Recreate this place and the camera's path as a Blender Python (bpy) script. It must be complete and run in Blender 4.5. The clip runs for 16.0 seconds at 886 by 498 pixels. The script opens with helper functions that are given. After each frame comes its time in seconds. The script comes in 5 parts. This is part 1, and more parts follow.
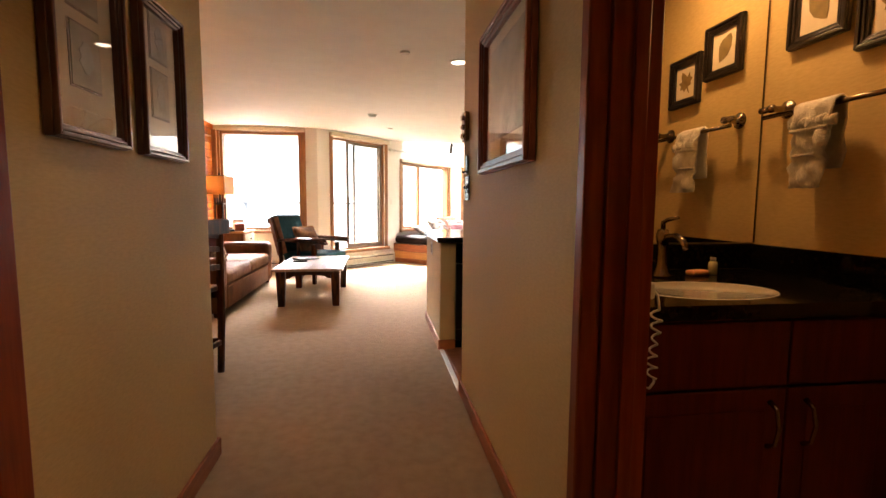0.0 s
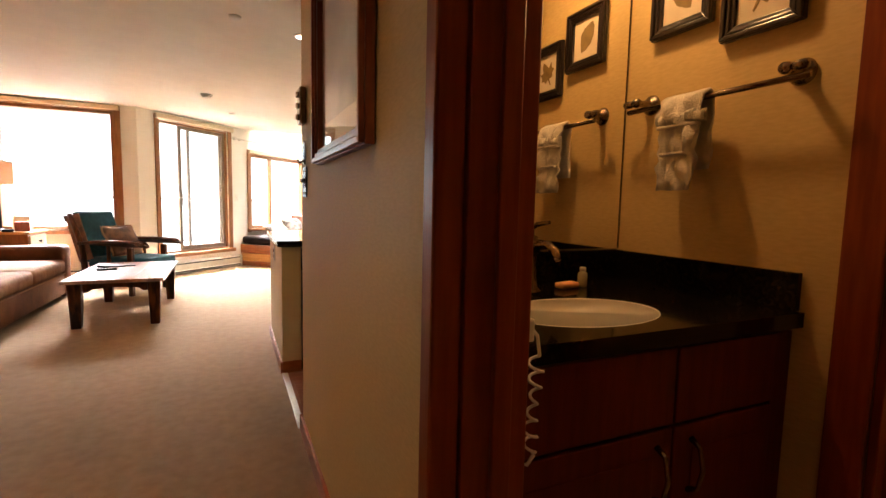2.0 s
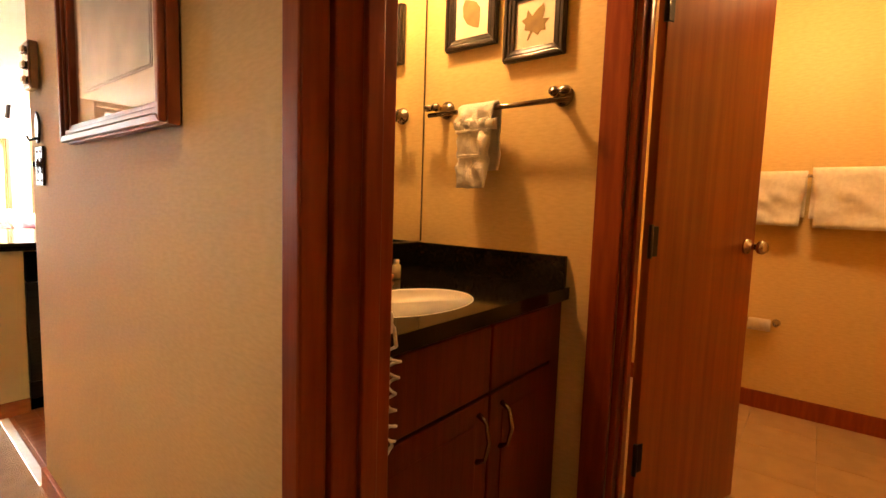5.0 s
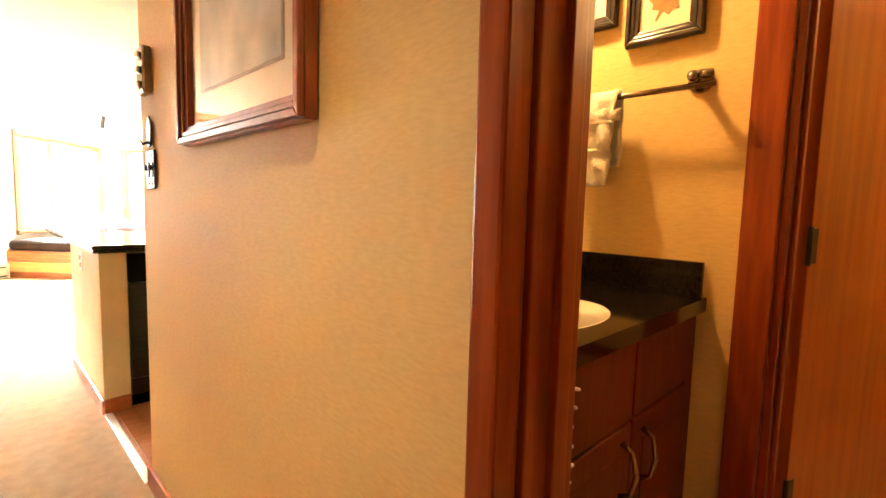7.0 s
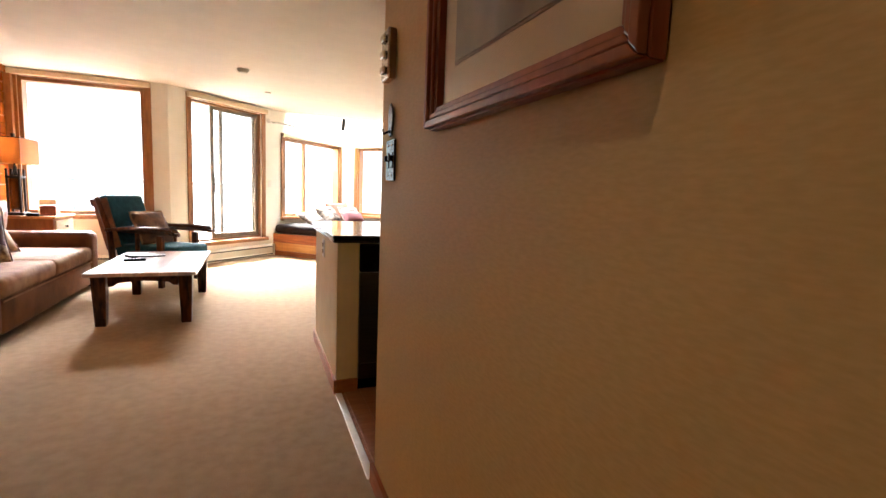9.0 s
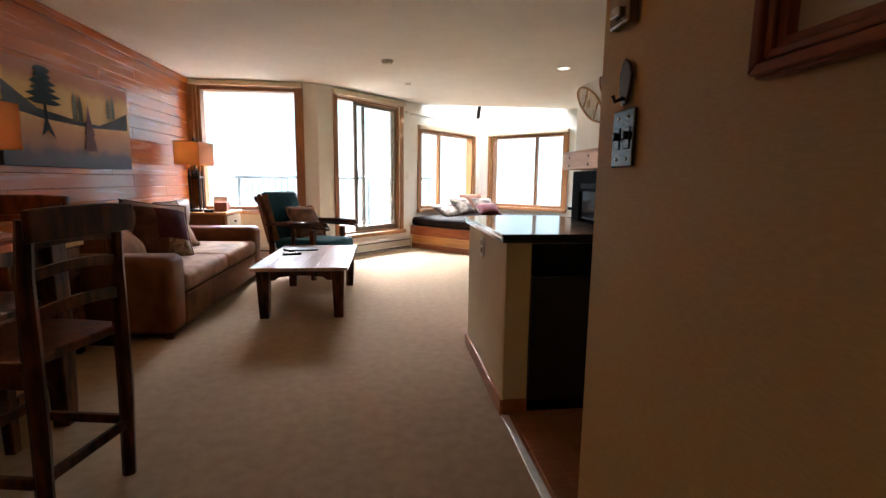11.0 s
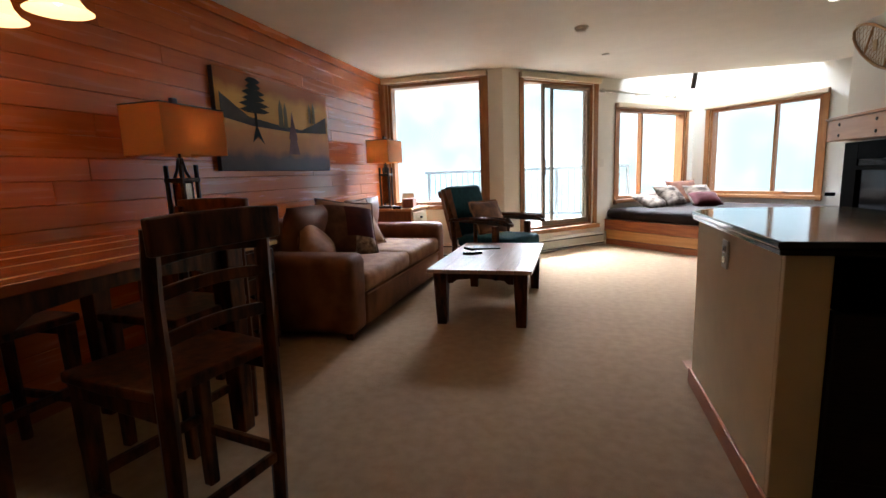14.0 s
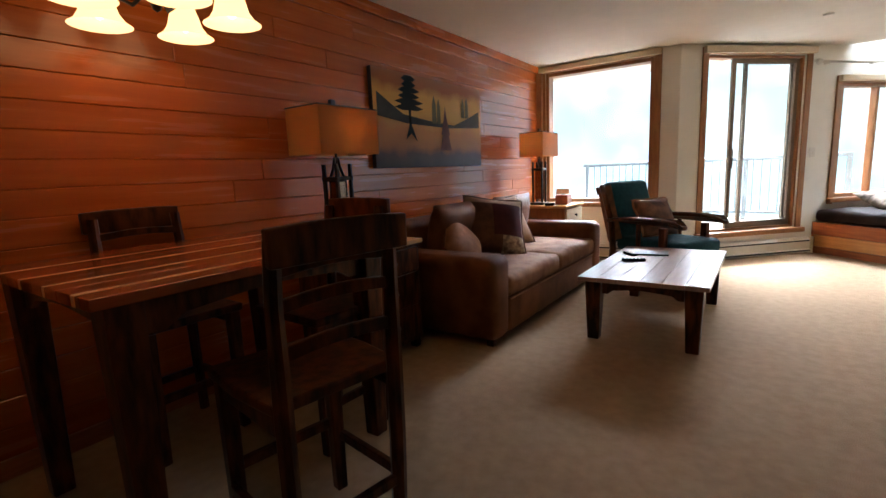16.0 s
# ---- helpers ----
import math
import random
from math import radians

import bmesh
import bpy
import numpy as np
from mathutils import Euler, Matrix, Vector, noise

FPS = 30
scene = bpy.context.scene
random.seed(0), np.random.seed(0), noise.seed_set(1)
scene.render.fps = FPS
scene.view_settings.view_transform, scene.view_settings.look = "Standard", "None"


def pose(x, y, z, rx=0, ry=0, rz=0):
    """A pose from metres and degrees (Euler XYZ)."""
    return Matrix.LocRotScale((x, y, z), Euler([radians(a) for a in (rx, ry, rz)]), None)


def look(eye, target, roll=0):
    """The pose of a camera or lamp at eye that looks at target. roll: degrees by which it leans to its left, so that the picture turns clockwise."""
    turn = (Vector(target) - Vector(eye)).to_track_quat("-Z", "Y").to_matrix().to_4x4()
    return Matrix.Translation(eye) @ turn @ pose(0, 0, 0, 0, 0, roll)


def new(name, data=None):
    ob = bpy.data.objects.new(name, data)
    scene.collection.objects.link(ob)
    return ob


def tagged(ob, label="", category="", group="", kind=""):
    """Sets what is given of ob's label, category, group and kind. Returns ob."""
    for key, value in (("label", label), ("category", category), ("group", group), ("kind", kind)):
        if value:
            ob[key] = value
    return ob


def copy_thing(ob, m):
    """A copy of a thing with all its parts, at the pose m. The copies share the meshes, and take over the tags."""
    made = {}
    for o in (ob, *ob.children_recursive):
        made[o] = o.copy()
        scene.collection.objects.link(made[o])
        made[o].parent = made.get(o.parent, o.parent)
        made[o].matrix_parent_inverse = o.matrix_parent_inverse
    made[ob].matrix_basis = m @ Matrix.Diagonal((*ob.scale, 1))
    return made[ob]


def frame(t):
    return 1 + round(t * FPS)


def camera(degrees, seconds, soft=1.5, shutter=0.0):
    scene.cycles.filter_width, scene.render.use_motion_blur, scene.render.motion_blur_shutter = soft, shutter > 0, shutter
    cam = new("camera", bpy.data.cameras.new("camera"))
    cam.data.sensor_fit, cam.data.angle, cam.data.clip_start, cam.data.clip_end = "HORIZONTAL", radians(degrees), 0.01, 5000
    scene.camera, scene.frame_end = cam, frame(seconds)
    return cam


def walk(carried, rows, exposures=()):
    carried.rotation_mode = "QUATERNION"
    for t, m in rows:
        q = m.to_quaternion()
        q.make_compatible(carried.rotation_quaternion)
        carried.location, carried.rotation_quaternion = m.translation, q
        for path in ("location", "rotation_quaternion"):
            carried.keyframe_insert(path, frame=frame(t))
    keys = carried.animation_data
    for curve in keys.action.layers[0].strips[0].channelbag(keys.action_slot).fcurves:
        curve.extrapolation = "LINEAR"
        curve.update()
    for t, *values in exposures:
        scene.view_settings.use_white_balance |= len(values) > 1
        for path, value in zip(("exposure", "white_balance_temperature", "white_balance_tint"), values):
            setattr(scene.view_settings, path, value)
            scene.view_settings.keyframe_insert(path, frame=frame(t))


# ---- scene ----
cam = camera(86.8, 16.0)
PATH = [
    (0, (-0.512, -2.44, 1.17), (-0.235, -0.468, 0.981), 0.4),
    (0.5, (-0.464, -2.32, 1.171), (-0.104, -0.361, 0.991), 0.7),
    (1, (-0.408, -2.202, 1.17), (0.101, -0.277, 0.988), 1.0),
    (1.5, (-0.351, -2.112, 1.181), (0.312, -0.234, 0.991), 1.0),
    (2, (-0.315, -2.054, 1.174), (0.504, -0.239, 0.986), 1.3),
    (2.5, (-0.294, -2.014, 1.17), (0.678, -0.276, 0.983), 1.4),
    (3, (-0.296, -1.985, 1.173), (0.835, -0.346, 0.99), 1.3),
    (3.5, (-0.343, -1.988, 1.174), (0.956, -0.478, 0.995), 1.1),
    (4, (-0.374, -2.006, 1.168), (1.079, -0.643, 0.997), 1.2),
    (4.2, (-0.384, -2.026, 1.168), (1.112, -0.71, 0.996), 1.1),
    (6.3, (-0.459, -1.819, 1.172), (1.115, -0.599, 0.985), 2.1),
    (6.5, (-0.463, -1.806, 1.171), (1.073, -0.54, 0.976), 1.9),
    (7, (-0.459, -1.75, 1.161), (0.948, -0.341, 0.978), 1.5),
    (7.5, (-0.461, -1.685, 1.171), (0.785, -0.133, 0.973), 1.7),
    (8, (-0.438, -1.575, 1.174), (0.624, 0.108, 0.977), 1.7),
    (8.5, (-0.423, -1.456, 1.162), (0.47, 0.322, 0.958), 2.5),
    (9, (-0.425, -1.373, 1.157), (0.309, 0.473, 0.925), 2.3),
    (9.5, (-0.453, -1.278, 1.157), (0.136, 0.617, 0.905), 1.9),
    (12, (-0.621, -0.692, 1.157), (-0.618, 1.286, 0.862), -0.4),
    (12.5, (-0.618, -0.59, 1.144), (-0.75, 1.385, 0.858), -1.0),
    (13, (-0.616, -0.487, 1.136), (-0.887, 1.473, 0.839), -1.4),
    (13.5, (-0.605, -0.402, 1.133), (-1.016, 1.531, 0.826), -1.8),
    (14, (-0.614, -0.351, 1.137), (-1.156, 1.548, 0.823), -2.1),
    (14.5, (-0.642, -0.287, 1.139), (-1.315, 1.569, 0.823), -2.4),
    (15, (-0.668, -0.223, 1.151), (-1.474, 1.578, 0.827), -2.2),
    (15.5, (-0.715, -0.149, 1.16), (-1.66, 1.583, 0.833), -2.1),
    (16, (-0.667, -0.114, 1.167), (-1.792, 1.508, 0.846), -2.5),
]
EXPOSURES = [(0, 1.06, 6650, 18), (3.0, 1.0, 6750, 20), (3.5, 1.2, 6950, 23), (4.0, 1.7, 7150, 24), (4.2, 1.9, 7150, 24), (5.2, 2.7, 7050, 16), (6.3, 3.42, 7000, 8), (7.2, 3.2, 6800, 8), (8.0, 2.45, 6550, 11), (9.0, 1.1, 6300, 14), (9.7, 0.6, 6150, 14), (11.8, -0.28, 5750, 11), (16, -0.4, 5700, 11)]
walk(cam, [(t, look(eye, target, roll)) for t, eye, target, roll in PATH], EXPOSURES)

# ---------------- world and light ----------------
world = bpy.data.worlds.new("overcast_sky")
world.use_nodes = True
scene.world = world
wn = world.node_tree.nodes
sky = wn.new("ShaderNodeTexSky")
sky.sky_type, sky.sun_disc = "NISHITA", False
sky.sun_elevation, sky.sun_rotation = radians(50), radians(20)
world.node_tree.links.new(sky.outputs[0], wn["Background"].inputs[0])
wn["Background"].inputs[1].default_value = 0.15


def lamp(name, kind, m, energy, color, **kw):
    d = bpy.data.lights.new(name, kind)
    d.energy, d.color = energy, color
    if "radius" in kw:
        d.shadow_soft_size = kw["radius"]
    if "size" in kw:
        d.shape, d.size, d.size_y = "RECTANGLE", kw["size"][0], kw["size"][1]
    if "spot" in kw:
        d.spot_size, d.spot_blend = radians(kw["spot"]), kw.get("blend", 0.6)
    if "angle" in kw:
        d.angle = radians(kw["angle"])
    ob = new(name, d)
    ob.matrix_world = m
    return ob


lamp("sun", "SUN", look((4, 20, 18), (0, 4, 0)), 1.0, (1, 0.96, 0.9), angle=12)
# strengths of the place's lights and of the glowing backdrop
BACKDROP, HALL, BATH, LAMP, CHAND, SKY = 1.8, 10, 3.1, 13, 0.8, 3700
DAY = (0.93, 0.97, 1.0)
WARM = (1.0, 0.57, 0.23)
AMBER = (1.0, 0.44, 0.13)

# sky light that falls in through the windows, from above the view
lamp("sky_light_west", "AREA", look((-0.4, 9.4, 4.3), (-2.9, 4.2, 1.2)), SKY * 1.7, DAY, size=(4.0, 1.6))
lamp("sky_light_door", "AREA", look((-3.2, 9.8, 4.6), (-0.2, 4.8, 0.8)), SKY, DAY, size=(3.0, 1.6))
lamp("sky_light_bay", "AREA", look((-1.6, 11.8, 4.6), (0.6, 6.2, 0.8)), SKY, DAY, size=(4.0, 1.6))
lamp("sky_light_bay_east", "AREA", look((5.0, 10.8, 4.6), (1.4, 6.0, 0.8)), SKY * 0.45, DAY, size=(4.0, 1.6))
lamp("sky_light_roof", "AREA", look((1.75, 7.8, 5.2), (1.6, 7.6, 0.5)), SKY * 0.2, DAY, size=(2.4, 1.4))
# lamps over the vanity mirror and in the room beyond
lamp("vanity_light", "AREA", look((0.73, -0.84, 2.30), (0.82, -1.15, 0.9)), BATH, WARM, size=(0.10, 0.06))
lamp("toilet_light", "POINT", pose(2.1, -1.9, 2.25), BATH * 2.5, WARM, radius=0.1)

# ---------------- materials ----------------


def mat(name, color, rough=0.6, metal=0.0, spec=0.5, color2=None, scale=8.0, stretch=(1, 1, 1), bump=0.0, bump_scale=60.0,
        detail=6.0, wide=0.0, random_tone=0.0, island=0.0, coat=0.0, rough_var=0.0):
    """Principled material: two tones mixed by stretched noise, a second wide stain, fine bump, tone varied piece by piece."""
    m = bpy.data.materials.new(name)
    m.use_nodes = True
    n, l = m.node_tree.nodes, m.node_tree.links
    b = n["Principled BSDF"]
    b.inputs["Base Color"].default_value = (*color, 1)
    b.inputs["Roughness"].default_value, b.inputs["Metallic"].default_value = rough, metal
    b.inputs["Specular IOR Level"].default_value = spec
    b.inputs["Coat Weight"].default_value = coat
    b.inputs["Coat Roughness"].default_value = 0.15
    tc, mp = n.new("ShaderNodeTexCoord"), n.new("ShaderNodeMapping")
    mp.inputs["Scale"].default_value = stretch
    src = tc.outputs["Object"]
    if random_tone or island:
        info = n.new("ShaderNodeObjectInfo") if random_tone else n.new("ShaderNodeNewGeometry")
        rnd = info.outputs["Random"] if random_tone else info.outputs["Random Per Island"]
        shift = n.new("ShaderNodeVectorMath")
        shift.operation = "MULTIPLY_ADD"
        comb = n.new("ShaderNodeCombineXYZ")
        for k in range(3):
            l.new(rnd, comb.inputs[k])
        l.new(comb.outputs[0], shift.inputs[0])
        shift.inputs[1].default_value = (13, 7, 19)
        l.new(src, shift.inputs[2])
        src = shift.outputs[0]
    l.new(src, mp.inputs["Vector"])
    if color2:
        nz = n.new("ShaderNodeTexNoise")
        nz.inputs["Scale"].default_value, nz.inputs["Detail"].default_value = scale, detail
        l.new(mp.outputs[0], nz.inputs["Vector"])
        ramp = n.new("ShaderNodeValToRGB")
        ramp.color_ramp.elements[0].position, ramp.color_ramp.elements[1].position = 0.36, 0.64
        ramp.color_ramp.elements[0].color, ramp.color_ramp.elements[1].color = (*color, 1), (*color2, 1)
        l.new(nz.outputs["Fac"], ramp.inputs[0])
        out = ramp.outputs[0]
        if wide or random_tone or island:
            hsv = n.new("ShaderNodeHueSaturation")
            l.new(out, hsv.inputs["Color"])
            val = n.new("ShaderNodeMath")
            val.operation = "MULTIPLY_ADD"
            val.inputs[1].default_value, val.inputs[2].default_value = 2 * wide, 1 - wide
            nw = n.new("ShaderNodeTexNoise")
            nw.inputs["Scale"].default_value = 1.3
            l.new(tc.outputs["Object"], nw.inputs["Vector"])
            l.new(nw.outputs["Fac"], val.inputs[0])
            vout = val.outputs[0]
            if random_tone or island:
                amt = random_tone or island
                v2 = n.new("ShaderNodeMath")
                v2.operation = "MULTIPLY_ADD"
                v2.inputs[1].default_value, v2.inputs[2].default_value = 2 * amt, -amt
                l.new(rnd, v2.inputs[0])
                v3 = n.new("ShaderNodeMath")
                l.new(vout, v3.inputs[0])
                l.new(v2.outputs[0], v3.inputs[1])
                vout = v3.outputs[0]
            l.new(vout, hsv.inputs["Value"])
            out = hsv.outputs[0]
        l.new(out, b.inputs["Base Color"])
        if rough_var:
            rv = n.new("ShaderNodeMath")
            rv.operation = "MULTIPLY_ADD"
            rv.inputs[1].default_value, rv.inputs[2].default_value = rough_var, rough - rough_var / 2
            l.new(nz.outputs["Fac"], rv.inputs[0])
            l.new(rv.outputs[0], b.inputs["Roughness"])
    if bump:
        nb = n.new("ShaderNodeTexNoise")
        nb.inputs["Scale"].default_value, nb.inputs["Detail"].default_value = bump_scale, 4
        l.new(mp.outputs[0], nb.inputs["Vector"])
        bp = n.new("ShaderNodeBump")
        bp.inputs["Strength"].default_value, bp.inputs["Distance"].default_value = bump, 0.01
        l.new(nb.outputs["Fac"], bp.inputs["Height"])
        l.new(bp.outputs[0], b.inputs["Normal"])
    return m


def glow(name, color, strength):
    m = bpy.data.materials.new(name)
    m.use_nodes = True
    b = m.node_tree.nodes["Principled BSDF"]
    b.inputs["Base Color"].default_value = (*color, 1)
    b.inputs["Emission Color"].default_value = (*color, 1)
    b.inputs["Emission Strength"].default_value = strength
    return m


def glass_mat(name, color=(1, 1, 1), rough=0.0, mix=0.92):
    m = bpy.data.materials.new(name)
    m.use_nodes = True
    n, l = m.node_tree.nodes, m.node_tree.links
    tr, gl, mx = n.new("ShaderNodeBsdfTransparent"), n.new("ShaderNodeBsdfGlossy"), n.new("ShaderNodeMixShader")
    tr.inputs[0].default_value = (*color, 1)
    gl.inputs["Roughness"].default_value = rough
    fr, pw, sc = n.new("ShaderNodeLayerWeight"), n.new("ShaderNodeMath"), n.new("ShaderNodeMath")
    fr.inputs[0].default_value = 0.5
    pw.operation, sc.operation = "POWER", "MULTIPLY_ADD"
    pw.inputs[1].default_value, sc.inputs[1].default_value, sc.inputs[2].default_value = 4.0, 0.85, 0.035
    l.new(fr.outputs["Facing"], pw.inputs[0])
    l.new(pw.outputs[0], sc.inputs[0])
    l.new(sc.outputs[0], mx.inputs[0])
    l.new(tr.outputs[0], mx.inputs[1])
    l.new(gl.outputs[0], mx.inputs[2])
    l.new(mx.outputs[0], n["Material Output"].inputs[0])
    return m


M_WALL = mat("tan_wallpaper", (0.66, 0.49, 0.225), 0.65, color2=(0.60, 0.435, 0.195), scale=40, stretch=(1, 1, 4), bump=0.03, bump_scale=160, wide=0.06)
M_PEN = mat("cream_drywall", (0.66, 0.52, 0.30), 0.65, color2=(0.61, 0.475, 0.27), scale=6, bump=0.06, bump_scale=140, wide=0.06)
M_BATH = mat("yellow_wallpaper", (0.66, 0.475, 0.19), 0.6, color2=(0.60, 0.42, 0.155), scale=30, stretch=(1, 1, 4), bump=0.03, bump_scale=160, wide=0.06)
M_WHITE = mat("living_paint", (0.80, 0.78, 0.70), 0.7, color2=(0.77, 0.75, 0.67), scale=4, bump=0.12, bump_scale=120, wide=0.04)
M_CEIL = mat("ceiling_paint", (0.78, 0.75, 0.66), 0.75, color2=(0.75, 0.72, 0.63), scale=5, bump=0.2, bump_scale=160, wide=0.04)
M_CARPET = mat("beige_carpet", (0.43, 0.295, 0.178), 0.95, spec=0.1, color2=(0.375, 0.252, 0.15), scale=16, detail=14, bump=0.8, bump_scale=220, wide=0.07)
M_CEDAR = mat("cedar_plank", (0.385, 0.082, 0.006), 0.26, spec=0.42, color2=(0.455, 0.115, 0.012), scale=3, stretch=(7, 0.5, 9), bump=0.025, bump_scale=14, random_tone=0.09, rough_var=0.12, coat=0.45)
M_CHERRY = mat("cherry_trim", (0.19, 0.027, 0.005), 0.34, spec=0.3, color2=(0.26, 0.047, 0.009), scale=6, stretch=(8, 8, 0.7), bump=0.05, bump_scale=20, wide=0.1, coat=0.12)
M_VANITY = mat("cherry_vanity_veneer", (0.08, 0.0095, 0.002), 0.4, spec=0.2, color2=(0.115, 0.017, 0.0035), scale=6, stretch=(8, 8, 0.7), bump=0.04, bump_scale=20, wide=0.15)
M_GRANITE = mat("flecked_black_granite", (0.003, 0.003, 0.0025), 0.1, spec=0.22, color2=(0.013, 0.009, 0.004), scale=85, detail=12)
M_OAK = mat("honey_fir_trim", (0.23, 0.092, 0.025), 0.38, color2=(0.31, 0.135, 0.04), scale=6, stretch=(6, 6, 1), bump=0.05, bump_scale=20, wide=0.1)
M_BASE = mat("baseboard_wood", (0.30, 0.09, 0.03), 0.35, color2=(0.38, 0.13, 0.045), scale=6, stretch=(2, 1, 8), bump=0.05, wide=0.1)
M_BLACK = mat("black_granite", (0.005, 0.005, 0.005), 0.1, spec=0.4, color2=(0.008, 0.007, 0.006), scale=40, detail=10, coat=0.1)
M_TILE = mat("bath_tile", (0.42, 0.28, 0.14), 0.35, color2=(0.36, 0.235, 0.115), scale=9, random_tone=0.06, wide=0.08)
M_STEEL = mat("brushed_nickel", (0.55, 0.50, 0.43), 0.25, metal=1.0, color2=(0.5, 0.45, 0.38), scale=30)
M_GLASS = glass_mat("window_glass")
M_CHERRY2 = mat("cherry_door_veneer", (0.25, 0.052, 0.008), 0.33, spec=0.35, color2=(0.34, 0.088, 0.016), scale=3, stretch=(9, 9, 0.4), bump=0.04, bump_scale=20, wide=0.1, coat=0.3)
M_CEDAR2 = mat("varnished_bed_wood", (0.22, 0.05, 0.009), 0.35, color2=(0.33, 0.10, 0.022), scale=5, stretch=(0.7, 8, 8), wide=0.12, coat=0.2)
M_P = {k: mat("paint_" + k, c, 0.65, spec=0.1, color2=tuple(v * 0.78 for v in c), scale=9, bump=0.1, bump_scale=120) for k, c in dict(
    rust=(0.36, 0.11, 0.02), gold=(0.56, 0.33, 0.07), orange=(0.36, 0.13, 0.025), blue=(0.08, 0.09, 0.09), slate=(0.04, 0.036, 0.045),
    peach=(0.38, 0.22, 0.13), pine=(0.018, 0.026, 0.024), sage=(0.16, 0.15, 0.09), plum=(0.16, 0.09, 0.09)).items()}
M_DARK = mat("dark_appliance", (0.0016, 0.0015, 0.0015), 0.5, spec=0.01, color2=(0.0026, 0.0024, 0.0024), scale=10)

# ---------------- mesh helpers ----------------


def mesh_ob(name, bm, material, smooth=False):
    me = bpy.data.meshes.new(name)
    bmesh.ops.recalc_face_normals(bm, faces=bm.faces)
    bm.to_mesh(me)
    bm.free()
    if smooth:
        me.shade_smooth()
    me.materials.append(material)
    return new(name, me)


def part(name, bm, material, parent, label="", smooth=False):
    ob = mesh_ob(name, bm, material, smooth)
    ob.parent = parent
    return tagged(ob, label)


def thing(name, label, category, m=None, group="", kind=""):
    ob = new(name)
    ob.empty_display_size = 0.1
    ob.matrix_world = m or Matrix()
    return tagged(ob, label, category, group, kind)


def boxes(items, bevel=0.0, m=None, segs=2):
    """One bmesh of boxes, each (x0, x1, y0, y1, z0, z1), edges rounded by bevel."""
    bm = bmesh.new()
    for x0, x1, y0, y1, z0, z1 in items:
        made = bmesh.ops.create_cube(bm, size=1)
        for v in made["verts"]:
            v.co = (x0 + (x1 - x0) * (v.co.x + 0.5), y0 + (y1 - y0) * (v.co.y + 0.5), z0 + (z1 - z0) * (v.co.z + 0.5))
    if bevel:
        bmesh.ops.bevel(bm, geom=bm.edges[:], offset=bevel, segments=segs, affect="EDGES", profile=0.5)
    if m:
        bm.transform(m)
    return bm


def along(p0, p1):
    """x runs from p0 to p1 on the plan, y to its left."""
    a = math.atan2(p1[1] - p0[1], p1[0] - p0[0])
    return Matrix.Translation((p0[0], p0[1], 0)) @ Matrix.Rotation(a, 4, "Z"), math.dist(p0, p1)


def wall(name, p0, p1, z0, z1, thick, material, openings=()):
    """A wall whose face runs p0 to p1 and whose body lies to the left of that run; openings are (from, to, bottom, top)."""
    m, length = along(p0, p1)
    items, s = [], 0.0
    for a, b, lo, hi in sorted(openings):
        if a > s:
            items.append((s, a, 0, thick, z0, z1))
        if lo > z0:
            items.append((a, b, 0, thick, z0, lo))
        if hi < z1:
            items.append((a, b, 0, thick, hi, z1))
        s = b
    if s < length:
        items.append((s, length, 0, thick, z0, z1))
    ob = mesh_ob(name, boxes(items), material)
    ob.matrix_world = m
    return tagged(ob, kind="structure")


def slab(name, x0, x1, y0, y1, z0, z1, material, bevel=0.0):
    return tagged(mesh_ob(name, boxes([(x0, x1, y0, y1, z0, z1)], bevel), material), kind="structure")


CEIL = 2.44
# ---------------- floors, walls, ceiling ----------------
slab("floor", -3.4, 0.0, -3.4, 9.2, -0.12, 0.0, M_CARPET)
slab("floor_living_east", 0.0, 4.4, 2.55, 9.2, -0.12, 0.0, M_CARPET)
M_KFLOOR = mat("kitchen_floor_wood", (0.28, 0.10, 0.035), 0.35, color2=(0.36, 0.15, 0.06), scale=6, stretch=(1, 8, 1), wide=0.1)
slab("floor_kitchen", 0.0, 2.3, -0.5, 2.55, -0.12, 0.004, M_KFLOOR)
slab("floor_bath", 0.0, 3.2, -3.4, -0.5, -0.12, -0.004, M_TILE)
slab("ceiling", -3.4, 4.4, -3.4, 7.28, CEIL, CEIL + 0.15, M_CEIL)

wall("wall_hall_east", (0, -1.415), (0, 0.34), 0, CEIL, -0.12, M_WALL)
wall("wall_hall_east_head", (0, -2.75), (0, -1.415), 2.06, CEIL, -0.12, M_WALL)
wall("wall_hall_east_back", (0, -3.3), (0, -2.75), 0, CEIL, -0.12, M_WALL)
wall("wall_hall_west", (-1.255, -3.3), (-1.255, -0.24), 0, CEIL, 0.12, M_WALL, [(0.9, 1.9, 0, 2.06)])
wall("wall_hall_south", (-1.4, -3.3), (0.2, -3.3), 0, CEIL, -0.12, M_WALL)
wall("wall_dining_south", (-3.3, -0.36), (-1.375, -0.36), 0, CEIL, -0.12, M_WALL)
wall("wall_wood", (-3.2, -0.46), (-3.2, 6.05), 0, CEIL, 0.15, M_CEDAR)
wall("wall_bath_mirror", (0.12, -0.653), (1.19, -0.653), 0, CEIL, 0.085, M_BATH)
wall("wall_bath_side", (1.07, -3.0), (1.07, -0.653), 0, CEIL, -0.12, M_BATH, [(0.72, 1.50, 0, 2.06)])
wall("wall_bath_east", (2.97, -3.0), (2.97, -0.68), 0, CEIL, -0.12, M_BATH)
